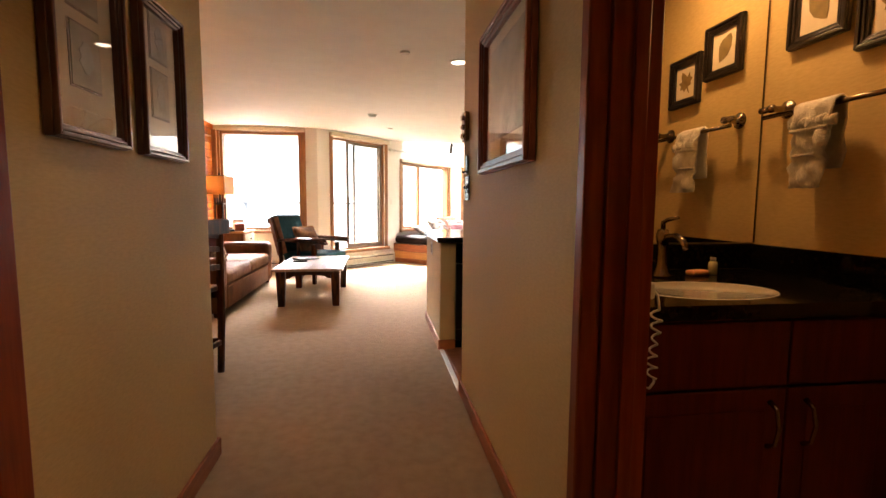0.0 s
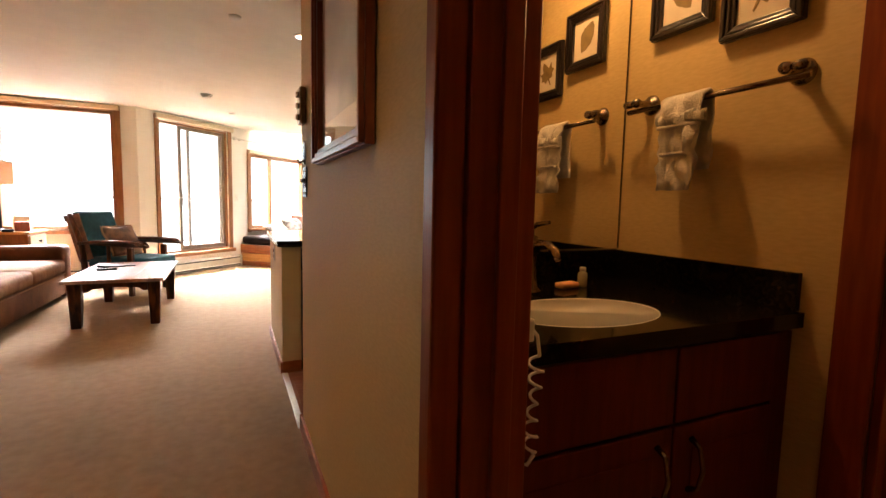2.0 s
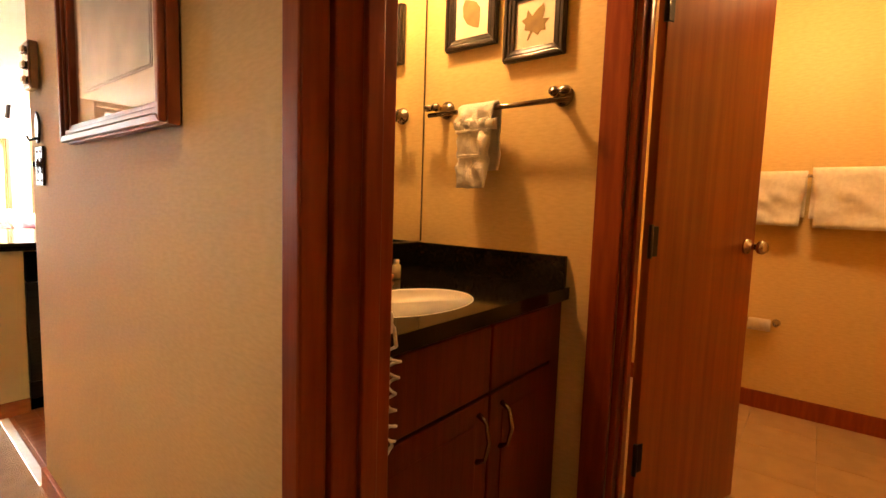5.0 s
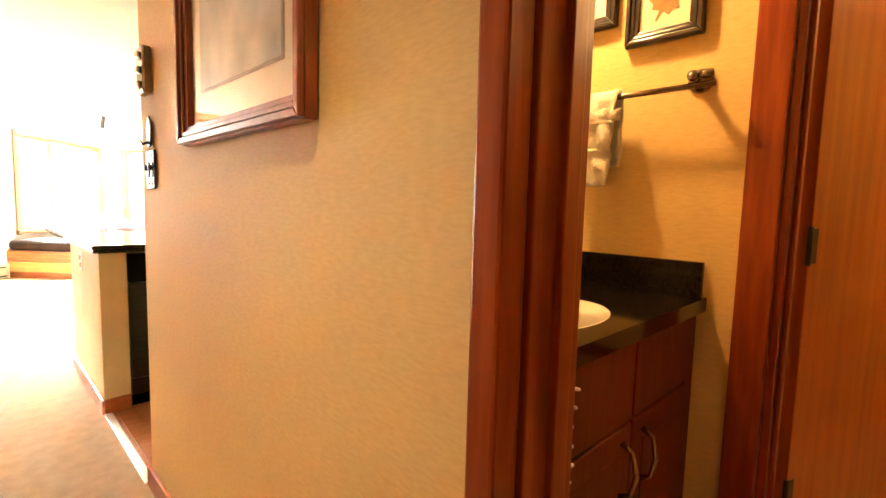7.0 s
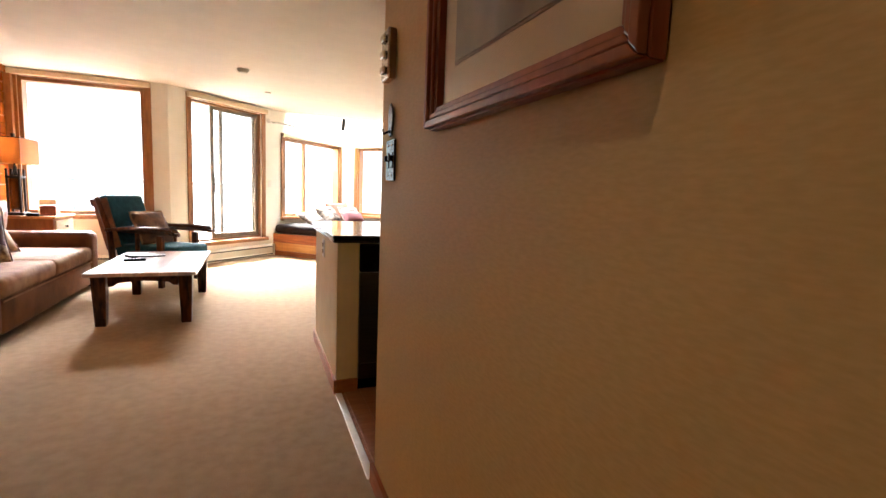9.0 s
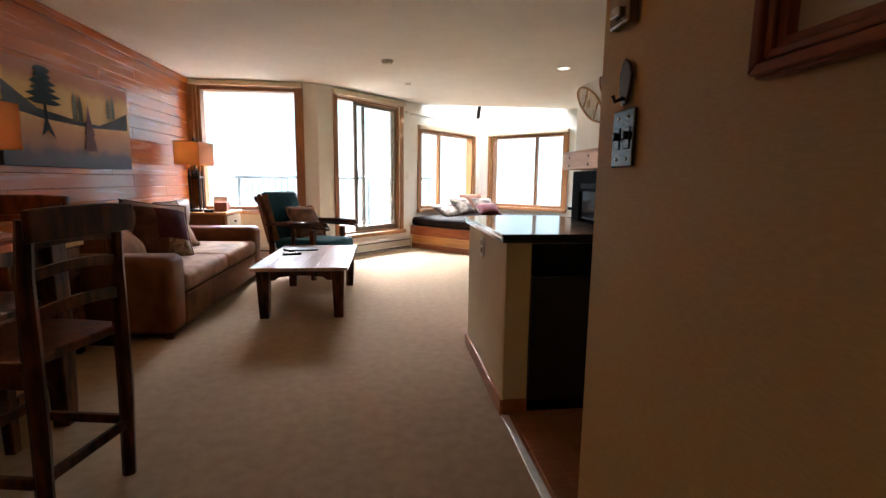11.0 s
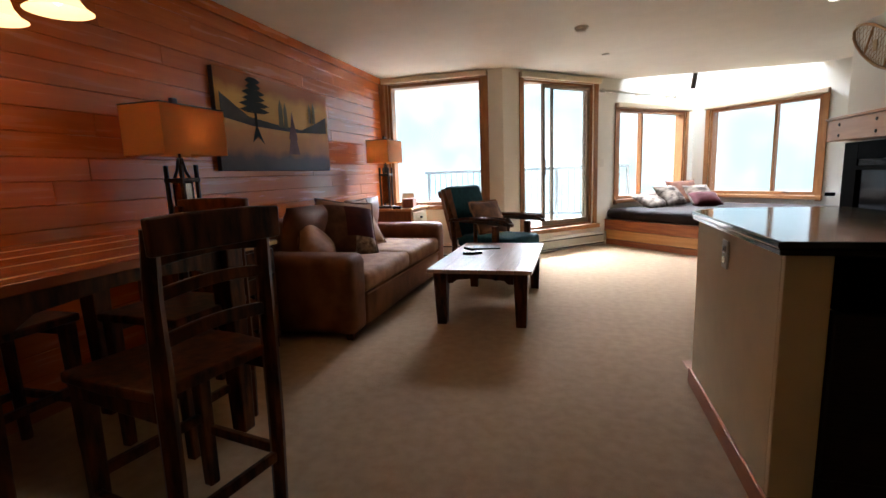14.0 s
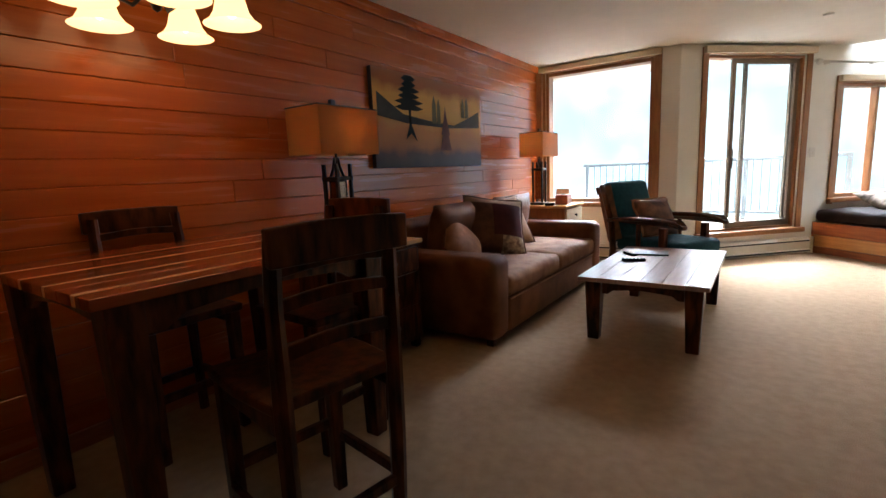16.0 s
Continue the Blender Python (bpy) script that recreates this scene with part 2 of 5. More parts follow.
wall("wall_bath_south", (0.12, -3.0), (3.1, -3.0), 0, CEIL, -0.12, M_BATH)
wall("wall_kitchen_south", (0.12, -0.53), (2.3, -0.53), 0, CEIL, -0.03, M_WALL)
wall("wall_fireplace", (2.06, -0.53), (2.06, 5.54), 0, CEIL, -0.12, M_WHITE)
wall("wall_fireplace_end", (2.06, 5.54), (4.3, 5.54), 0, 3.4, -0.12, M_WHITE)
# the window wall: straight, then out at 45 degrees, then back
A, B, C, D = (-3.35, 5.84), (-1.516, 5.84), (1.312, 8.668), (3.852, 6.128)
W1 = (0.27, 1.57, 0.72, 2.355)
wall("wall_window_west", A, B, 0, CEIL, 0.15, M_WHITE, [W1])
m_bc, l_bc = along(B, C)
DOOR = (0.334, 1.625, 0.335, 2.33)
W2 = (2.14, 3.755, 0.66, 2.02)
wall("wall_window_door", B, C, 0, 3.4, 0.15, M_WHITE, [DOOR, W2])
W3 = (0.28, 1.835, 0.66, 2.025)
wall("wall_window_east", C, D, 0, 3.4, 0.15, M_WHITE, [W3])
wall("wall_alcove_east", (4.2, 5.54), (4.2, 6.2), 0, 3.4, -0.12, M_WHITE)

# ---------------- shape helpers ----------------


def lathe(profile, segs=24, m=None):
    """A turned shape from (radius, height) rows."""
    bm = bmesh.new()
    rings = []
    for r, z in profile:
        rings.append([bm.verts.new((max(r, 1e-4) * math.cos(2 * math.pi * k / segs), max(r, 1e-4) * math.sin(2 * math.pi * k / segs), z)) for k in range(segs)])
    for a, b in zip(rings, rings[1:]):
        for k in range(segs):
            bm.faces.new((a[k], a[(k + 1) % segs], b[(k + 1) % segs], b[k]))
    if profile[0][0] > 1e-3 and profile[0] != profile[-1]:
        bm.faces.new(rings[0][::-1])
        bm.faces.new(rings[-1])
    if m:
        bm.transform(m)
    return bm


def tube(points, radius, segs=8, closed=False, m=None):
    """A round bar bent along points; radius may be one number or one for each point."""
    bm = bmesh.new()
    pts = [Vector(p) for p in points]
    rings, n = [], len(pts)
    side = None
    for i, p in enumerate(pts):
        t = (pts[(i + 1) % n] - pts[i - 1]) if closed else (pts[min(i + 1, n - 1)] - pts[max(i - 1, 0)])
        t.normalize()
        ref = side if side is not None else (Vector((0, 0, 1)) if abs(t.z) < 0.9 else Vector((1, 0, 0)))
        side = (ref - t * ref.dot(t)).normalized()
        up = t.cross(side)
        r = radius[i] if isinstance(radius, (list, tuple)) else radius
        rings.append([bm.verts.new(p + side * r * math.cos(2 * math.pi * k / segs) + up * r * math.sin(2 * math.pi * k / segs)) for k in range(segs)])
    pairs = list(zip(rings, rings[1:])) + ([(rings[-1], rings[0])] if closed else [])
    for a, b in pairs:
        for k in range(segs):
            bm.faces.new((a[k], a[(k + 1) % segs], b[(k + 1) % segs], b[k]))
    if not closed:
        bm.faces.new(rings[0][::-1])
        bm.faces.new(rings[-1])
    if m:
        bm.transform(m)
    return bm


def poly(points, depth, m=None, bevel=0.0):
    """A plan outline (x, y) raised along z by depth."""
    bm = bmesh.new()
    f = bm.faces.new([bm.verts.new((x, y, 0)) for x, y in points])
    out = bmesh.ops.extrude_face_region(bm, geom=[f])
    for v in out["geom"]:
        if isinstance(v, bmesh.types.BMVert):
            v.co.z += depth
    if bevel:
        bmesh.ops.bevel(bm, geom=bm.edges[:], offset=bevel, segments=2, affect="EDGES", profile=0.5)
    if m:
        bm.transform(m)
    return bm


def cushion(w, h, d, m=None, n=12, seed=0, pinch=0.12):
    """A stuffed pillow, w by h, d thick, lying flat, with drawn-out corners and soft creases."""
    bm = bmesh.new()
    grids = []
    for sgn in (1, -1):
        g = []
        for i in range(n + 1):
            row = []
            for j in range(n + 1):
                u, v = 2 * i / n - 1, 2 * j / n - 1
                k = ((1 - abs(u) ** 2.6) * (1 - abs(v) ** 2.6))
                bulge = d / 2 * k ** 0.55 * (1 + 0.12 * noise.noise((u * 2 + seed, v * 2, sgn * 3.0)))
                x = w / 2 * u * (1 - pinch * (1 - v * v) * abs(u) * 0.6)
                y = h / 2 * v * (1 - pinch * (1 - u * u) * abs(v) * 0.6)
                edge = i in (0, n) or j in (0, n)
                row.append(grids[0][i][j] if sgn < 0 and edge else bm.verts.new((x, y, sgn * bulge)))
            g.append(row)
        grids.append(g)
        for i in range(n):
            for j in range(n):
                q = (g[i][j], g[i + 1][j], g[i + 1][j + 1], g[i][j + 1])
                bm.faces.new(q if sgn > 0 else q[::-1])
    if m:
        bm.transform(m)
    return bm


def taper_leg(x, y, z0, z1, a, b):
    """A square leg, a wide at the foot and b at the top."""
    bm = boxes([(-0.5, 0.5, -0.5, 0.5, 0, 1)], 0.0)
    for v in bm.verts:
        k = b if v.co.z > 0.5 else a
        v.co = (x + v.co.x * k, y + v.co.y * k, z0 + v.co.z * (z1 - z0))
    bmesh.ops.bevel(bm, geom=bm.edges[:], offset=0.006, segments=2, affect="EDGES", profile=0.5)
    return bm


# ---------------- more materials ----------------
M_RUSTIC = mat("rustic_wood_dark", (0.014, 0.0042, 0.0016), 0.3, spec=0.18, color2=(0.115, 0.034, 0.008), scale=5, stretch=(5, 5, 1.2), bump=0.08, bump_scale=18, wide=0.25, coat=0.04)
M_PLANK = mat("tabletop_plank", (0.20, 0.038, 0.009), 0.24, color2=(0.36, 0.09, 0.02), scale=4, stretch=(9, 0.8, 1), bump=0.04, bump_scale=18, random_tone=0.45, coat=0.4)
M_PALE = mat("pale_sapwood", (0.72, 0.40, 0.13), 0.3, color2=(0.62, 0.31, 0.09), scale=5, stretch=(9, 0.8, 1), bump=0.04)
M_COFFEE = mat("coffee_table_top", (0.30, 0.16, 0.10), 0.28, spec=0.8, color2=(0.40, 0.23, 0.15), scale=5, stretch=(8, 0.7, 1), wide=0.2, random_tone=0.2, coat=1.0)
M_SOFA = mat("sofa_microsuede", (0.10, 0.034, 0.011), 0.66, spec=0.2, color2=(0.185, 0.07, 0.024), scale=5, bump=0.25, bump_scale=180, wide=0.22)
M_SEAT = mat("sofa_seat_weave", (0.20, 0.088, 0.038), 0.8, spec=0.22, color2=(0.31, 0.155, 0.072), scale=9, bump=0.35, bump_scale=140, wide=0.2)
M_PIL_TAN = mat("tan_pillow_cloth", (0.34, 0.17, 0.075), 0.85, spec=0.2, color2=(0.25, 0.145, 0.075), scale=14, bump=0.3, bump_scale=160, wide=0.15)
M_PIL_DARK = mat("brown_pillow_cloth", (0.075, 0.026, 0.012), 0.8, spec=0.2, color2=(0.13, 0.05, 0.024), scale=12, bump=0.3, bump_scale=160, wide=0.2)
M_PIL_BURG = mat("burgundy_cloth", (0.042, 0.0065, 0.007), 0.8, spec=0.1, color2=(0.065, 0.011, 0.011), scale=10, bump=0.2, bump_scale=150)
M_PIL_GREY = mat("grey_floral_cloth", (0.30, 0.24, 0.19), 0.85, spec=0.1, color2=(0.03, 0.018, 0.013), scale=7, stretch=(1, 2.4, 1), bump=0.2, bump_scale=150)
M_PIL_FLORAL = mat("pale_floral_cloth", (0.42, 0.30, 0.19), 0.85, spec=0.1, color2=(0.13, 0.075, 0.05), scale=26, bump=0.2, bump_scale=150)
M_TEAL = mat("teal_chair_fabric", (0.007, 0.045, 0.062), 0.85, spec=0.2, color2=(0.012, 0.068, 0.088), scale=20, bump=0.3, bump_scale=200, wide=0.15)
M_STRIPE = mat("chair_stripe_fabric", (0.22, 0.10, 0.05), 0.85, color2=(0.10, 0.05, 0.03), scale=12, bump=0.2)
M_IRON = mat("dark_iron", (0.025, 0.02, 0.018), 0.45, metal=0.7, color2=(0.04, 0.03, 0.025), scale=20)
M_FRAME_DK = mat("dark_picture_frame", (0.012, 0.008, 0.006), 0.3, color2=(0.025, 0.016, 0.012), scale=20, coat=0.3)
M_FRAME_RED = mat("mahogany_frame", (0.22, 0.05, 0.018), 0.33, color2=(0.30, 0.08, 0.03), scale=8, stretch=(6, 6, 1), coat=0.15)
M_FRAME_BR = mat("brown_frame", (0.10, 0.035, 0.02), 0.28, color2=(0.15, 0.06, 0.035), scale=8, coat=0.5)
M_MAT = mat("cream_mat_board", (0.70, 0.60, 0.44), 0.8, color2=(0.66, 0.56, 0.40), scale=12)
M_MAT2 = mat("tan_mat_board", (0.64, 0.51, 0.35), 0.8, color2=(0.60, 0.47, 0.32), scale=12)
M_PRINT = mat("faded_botanical_print", (0.30, 0.245, 0.19), 0.8, color2=(0.46, 0.39, 0.30), scale=14)
M_PRINT2 = mat("misty_grey_print", (0.20, 0.20, 0.19), 0.8, color2=(0.46, 0.45, 0.42), scale=7, detail=8)
M_LEAF = mat("pressed_leaf", (0.26, 0.18, 0.06), 0.8, color2=(0.20, 0.14, 0.05), scale=30)
M_LEAF2 = mat("rust_leaf", (0.26, 0.17, 0.05), 0.8, color2=(0.19, 0.12, 0.035), scale=30)
M_TOWEL = mat("white_terry", (0.74, 0.69, 0.58), 0.95, spec=0.1, color2=(0.66, 0.60, 0.50), scale=40, bump=0.7, bump_scale=220)
M_PORC = mat("white_porcelain", (0.80, 0.76, 0.66), 0.12, color2=(0.78, 0.74, 0.64), scale=4, coat=0.5)
M_PLASTIC = mat("ivory_plastic", (0.72, 0.70, 0.63), 0.4, color2=(0.68, 0.66, 0.59), scale=8)
M_HEATER = mat("heater_enamel", (0.66, 0.62, 0.50), 0.35, color2=(0.60, 0.56, 0.45), scale=5)
M_BED = mat("brown_bedspread", (0.012, 0.007, 0.005), 0.8, spec=0.1, color2=(0.022, 0.013, 0.010), scale=6, bump=0.3, bump_scale=60, wide=0.2)
M_BLIND = mat("roller_blind_cloth", (0.62, 0.52, 0.36), 0.7, color2=(0.57, 0.47, 0.32), scale=20, stretch=(1, 1, 6))
M_ALU = mat("bronze_door_frame", (0.17, 0.13, 0.09), 0.4, metal=0.2, color2=(0.21, 0.16, 0.11), scale=10)
M_RAIL = mat("grey_rail_metal", (0.16, 0.19, 0.20), 0.5, color2=(0.20, 0.23, 0.24), scale=8)
M_DECK = mat("weathered_deck", (0.30, 0.28, 0.25), 0.8, color2=(0.38, 0.36, 0.32), scale=8, stretch=(8, 1, 1), random_tone=0.15)
M_WICK = mat("ash_bent_wood", (0.30, 0.145, 0.038), 0.4, color2=(0.40, 0.21, 0.065), scale=10)
M_LACE = mat("rawhide_lacing", (0.46, 0.32, 0.16), 0.6, color2=(0.38, 0.25, 0.11), scale=30)
M_MANTEL = mat("mantel_fir", (0.42, 0.225, 0.11), 0.4, color2=(0.50, 0.28, 0.145), scale=5, stretch=(3, 0.5, 6), bump=0.05)
M_BOARD = mat("fir_wall_board", (0.34, 0.155, 0.06), 0.42, color2=(0.42, 0.20, 0.085), scale=5, stretch=(6, 6, 0.8), random_tone=0.12)
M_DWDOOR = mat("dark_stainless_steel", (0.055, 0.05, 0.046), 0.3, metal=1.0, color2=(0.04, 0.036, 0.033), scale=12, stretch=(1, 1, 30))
M_MIRROR = mat("mirror_silver", (0.92, 0.92, 0.90), 0.0, metal=1.0)
M_CHROME_DK = mat("antique_nickel", (0.30, 0.24, 0.18), 0.22, metal=1.0, color2=(0.24, 0.19, 0.14), scale=25)
M_BRONZE = mat("dark_bronze", (0.012, 0.009, 0.007), 0.22, metal=0.0, spec=0.6, color2=(0.02, 0.014, 0.01), scale=18)
M_SOAP = mat("peach_soap", (0.75, 0.36, 0.16), 0.5, color2=(0.70, 0.33, 0.14), scale=10)
M_BOTTLE = mat("shampoo_bottle", (0.62, 0.56, 0.34), 0.2, color2=(0.58, 0.52, 0.30), scale=10, coat=0.5)
M_FIREGLASS = mat("fire_glass", (0.002, 0.002, 0.003), 0.1, spec=0.06, color2=(0.008, 0.008, 0.01), scale=6)
M_ALUSTRIP = mat("aluminium_strip", (0.82, 0.81, 0.78), 0.42, metal=0.7, color2=(0.76, 0.75, 0.72), scale=30)
M_SHADE = bpy.data.materials.new("linen_lampshade")
M_SHADE.use_nodes = True
sn, sl = M_SHADE.node_tree.nodes, M_SHADE.node_tree.links
s_tr, s_mx = sn.new("ShaderNodeBsdfTranslucent"), sn.new("ShaderNodeMixShader")
s_nz = sn.new("ShaderNodeTexNoise")
s_nz.inputs["Scale"].default_value = 90
s_rp = sn.new("ShaderNodeValToRGB")
s_rp.color_ramp.elements[0].color, s_rp.color_ramp.elements[1].color = (0.58, 0.31, 0.11, 1), (0.68, 0.39, 0.16, 1)
sl.new(s_nz.outputs["Fac"], s_rp.inputs[0])
for sock in (s_tr.inputs[0], sn["Principled BSDF"].inputs["Base Color"]):
    sl.new(s_rp.outputs[0], sock)
sn["Principled BSDF"].inputs["Roughness"].default_value = 0.9
s_mx.inputs[0].default_value = 0.7
sl.new(sn["Principled BSDF"].outputs[0], s_mx.inputs[1])
sl.new(s_tr.outputs[0], s_mx.inputs[2])
sl.new(s_mx.outputs[0], sn["Material Output"].inputs[0])
M_CREAMWOOD = mat("cream_painted_wood", (0.58, 0.46, 0.30), 0.45, color2=(0.50, 0.38, 0.23), scale=5, stretch=(1, 6, 6), wide=0.1)
M_BEDLIGHT = mat("golden_bed_board", (0.46, 0.20, 0.05), 0.35, color2=(0.56, 0.27, 0.08), scale=4, stretch=(0.7, 8, 8), wide=0.12, coat=0.2)
M_BULB = glow("lit_bulb", (1.0, 0.72, 0.38), 9.0)
M_BELL = glow("frosted_bell_glass", (1.0, 0.62, 0.26), 2.5)
M_SPOT = glow("lit_downlight", (1.0, 0.85, 0.62), 5.0)


# ---------------- outside ----------------
M_GROUND = mat("meadow", (0.10, 0.14, 0.05), 0.95, color2=(0.14, 0.17, 0.07), scale=0.4, wide=0.2)
slab("ground", -400, 400, 6.5, 800, -9.2, -9.0, M_GROUND)
# backdrop sheet that glows: overcast brightness and pale haze painted into its emission
M_HAZE_GLOW = bpy.data.materials.new("hazy_backdrop_glow")
M_HAZE_GLOW.use_nodes = True
mn, ml = M_HAZE_GLOW.node_tree.nodes, M_HAZE_GLOW.node_tree.links
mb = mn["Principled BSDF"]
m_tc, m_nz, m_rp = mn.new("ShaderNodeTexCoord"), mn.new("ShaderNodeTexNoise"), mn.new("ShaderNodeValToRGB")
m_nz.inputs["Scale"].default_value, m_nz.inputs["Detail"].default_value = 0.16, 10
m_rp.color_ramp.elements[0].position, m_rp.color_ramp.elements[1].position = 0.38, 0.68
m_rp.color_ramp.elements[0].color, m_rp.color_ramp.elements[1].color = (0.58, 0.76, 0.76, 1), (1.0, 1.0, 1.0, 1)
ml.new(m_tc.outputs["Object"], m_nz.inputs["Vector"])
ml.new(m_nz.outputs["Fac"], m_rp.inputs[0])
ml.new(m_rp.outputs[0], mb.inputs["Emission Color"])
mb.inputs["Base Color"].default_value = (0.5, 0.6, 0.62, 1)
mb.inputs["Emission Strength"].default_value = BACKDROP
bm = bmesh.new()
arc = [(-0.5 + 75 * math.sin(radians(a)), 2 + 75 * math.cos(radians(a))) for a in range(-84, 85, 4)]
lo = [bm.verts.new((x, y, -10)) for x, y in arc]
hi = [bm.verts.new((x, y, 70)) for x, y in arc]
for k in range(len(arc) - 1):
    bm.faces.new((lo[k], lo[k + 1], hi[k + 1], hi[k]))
tagged(mesh_ob("backdrop", bm, M_HAZE_GLOW), kind="structure")

deck = thing("balcony_deck", "weathered grey plank balcony outside the windows", "balcony", group="", kind="structure")
for k in range(26):
    x = -3.6 + k * 0.145
    part("plank", boxes([(x, x + 0.138, 6.02 if x < -1.6 else 6.12 + max(0, x + 1.6), 9.3, 0.16, 0.2)], 0.004), M_DECK, deck)
part("joist", boxes([(-3.6, 0.2, 9.1, 9.26, -0.1, 0.155), (-3.6, -1.5, 6.0, 6.15, -0.1, 0.155)]), M_DECK, deck)
rail = thing("balcony_railing", "grey metal balcony railing with thin upright bars", "railing")
part("top_rail", boxes([(-3.6, 0.35, 8.95, 9.03, 1.15, 1.21)], 0.01), M_RAIL, rail)
part("bottom_rail", boxes([(-3.6, 0.35, 8.97, 9.01, 0.30, 0.34)], 0.006), M_RAIL, rail)
for k in range(4):
    x = -3.55 + k * 1.28
    part("post", boxes([(x, x + 0.06, 8.96, 9.02, 0.2, 1.15)], 0.006), M_RAIL, rail)
bal = part("baluster", boxes([(0, 0.016, 8.982, 8.998, 0.34, 1.15)]), M_RAIL, rail)
bal.location.x = -3.4
for k in range(1, 33):
    b2 = bal.copy()
    scene.collection.objects.link(b2)
    b2.location.x = -3.4 + k * 0.115

# ---------------- trim of the structure ----------------


def trim(name, items, material, m=None, bevel=0.004):
    return tagged(mesh_ob(name, boxes(items, bevel, m), material), kind="structure")


trim("baseboard_hall_east", [(-0.016, 0, -1.385, 0.34, 0, 0.085)], M_BASE)
trim("baseboard_hall_east_end", [(-0.016, 0.12, 0.341, 0.355, 0, 0.085)], M_BASE)
trim("baseboard_hall_west", [(-1.255, -1.239, -1.389, -0.24, 0, 0.085)], M_BASE)
trim("baseboard_hall_west_end", [(-1.375, -1.239, -0.239, -0.224, 0, 0.085)], M_BASE)
trim("baseboard_dining", [(-3.18, -1.375, -0.358, -0.344, 0, 0.085)], M_BASE)
trim("baseboard_wood_wall", [(-3.178, -3.162, -0.32, 5.82, 0, 0.085)], M_BASE)
trim("baseboard_window_west", [(-3.16, -1.55, 5.822, 5.838, 0, 0.085)], M_OAK)
trim("threshold_strip", [(-0.022, 0.014, 0.37, 1.215, 0.0, 0.008)], M_ALUSTRIP, bevel=0.003)
# doorway to the washroom: casing, jamb and stop in cherry
trim("trim_bath_casing", [(-0.05, 0, -1.43, -1.386, 0, 2.05), (-0.02, 0, -2.84, -2.75, 0, 2.05), (-0.051, 0, -2.84, -1.386, 2.05, 2.14)], M_CHERRY, bevel=0.005)
trim("trim_bath_jamb", [(0.002, 0.122, -1.437, -1.4155, 0, 2.04), (0.002, 0.125, -2.765, -2.745, 0, 2.04), (0.002, 0.125, -2.745, -1.445, 2.04, 2.058), (0.05, 0.085, -1.449, -1.4375, 0, 2.03)], M_CHERRY, bevel=0.003)
# closed door on the west side of the hall
trim("trim_closet_casing", [(-1.255, -1.233, -1.48, -1.39, 0, 2.05), (-1.255, -1.233, -2.49, -2.40, 0, 2.05), (-1.255, -1.232, -2.49, -1.39, 2.05, 2.14)], M_CHERRY, bevel=0.005)
closet = thing("closet_door", "closed dark cherry closet door in the hall", "door")
part("leaf", boxes([(-1.305, -1.267, -2.398, -1.425, 0.01, 2.045)], 0.004), M_CHERRY, closet)
part("door_handle", lathe([(0.026, 0), (0.026, 0.006), (0.01, 0.012), (0.01, 0.04), (0.026, 0.05), (0.026, 0.07), (0.01, 0.078)], 20, pose(-1.267, -2.3, 0.98, 0, 90, 0)), M_STEEL, closet, "round nickel knob", True)
# casing of the inner washroom doorway
trim("trim_toilet_casing", [(1.048, 1.07, -1.495, -1.408, 0, 2.05), (1.05, 1.07, -2.36, -2.275, 0, 2.05), (1.049, 1.07, -2.36, -1.408, 2.05, 2.13)], M_CHERRY, bevel=0.005)
trim("trim_toilet_jamb", [(1.066, 1.19, -1.516, -1.495, 0, 2.04), (1.066, 1.19, -2.278, -2.26, 0, 2.04), (1.10, 1.135, -1.529, -1.517, 0, 2.03)], M_CHERRY, bevel=0.003)
trim("baseboard_toilet", [(2.955, 2.968, -2.98, -0.82, 0, 0.11), (1.2, 2.955, -0.818, -0.804, 0, 0.11)], M_CHERRY)
wall("wall_toilet_north", (1.19, -0.8), (2.97, -0.8), 0, CEIL, 0.10, M_BATH)

# ceiling trim board along the cedar wall
trim("trim_cedar_crown", [(-3.178, -3.15, -0.33, 5.82, 2.36, 2.438)], M_CEDAR)
trim("trim_cedar_corner", [(-3.178, -3.11, 5.76, 5.832, 0, 2.36)], M_OAK)
# raised roof of the window bay, with its skylight
tagged(mesh_ob("ceiling_bay", boxes([(-2.0, 4.4, 7.28, 7.45, 3.4, 3.55), (-2.0, 4.4, 8.5, 9.3, 3.4, 3.55), (-2.0, 0.3, 7.45, 8.5, 3.4, 3.55), (3.0, 4.4, 7.45, 8.5, 3.4, 3.55)]), M_WHITE), kind="structure")
tagged(mesh_ob("ceiling_step", boxes([(-0.6, 4.4, 7.28, 7.40, CEIL + 0.002, 3.4)]), M_WHITE), kind="structure")
tagged(mesh_ob("ceiling_alcove", boxes([(2.0, 4.4, 5.2, 7.279, CEIL + 0.151, CEIL + 0.2)]), M_WHITE), kind="structure")
sl_bar = thing("skylight_pole", "dark grey pole hanging below the skylight", "pole")
part("rod", tube([(1.05, 7.62, 2.26), (1.19, 7.62, 3.42)], 0.034, 10), M_IRON, sl_bar, "", True)


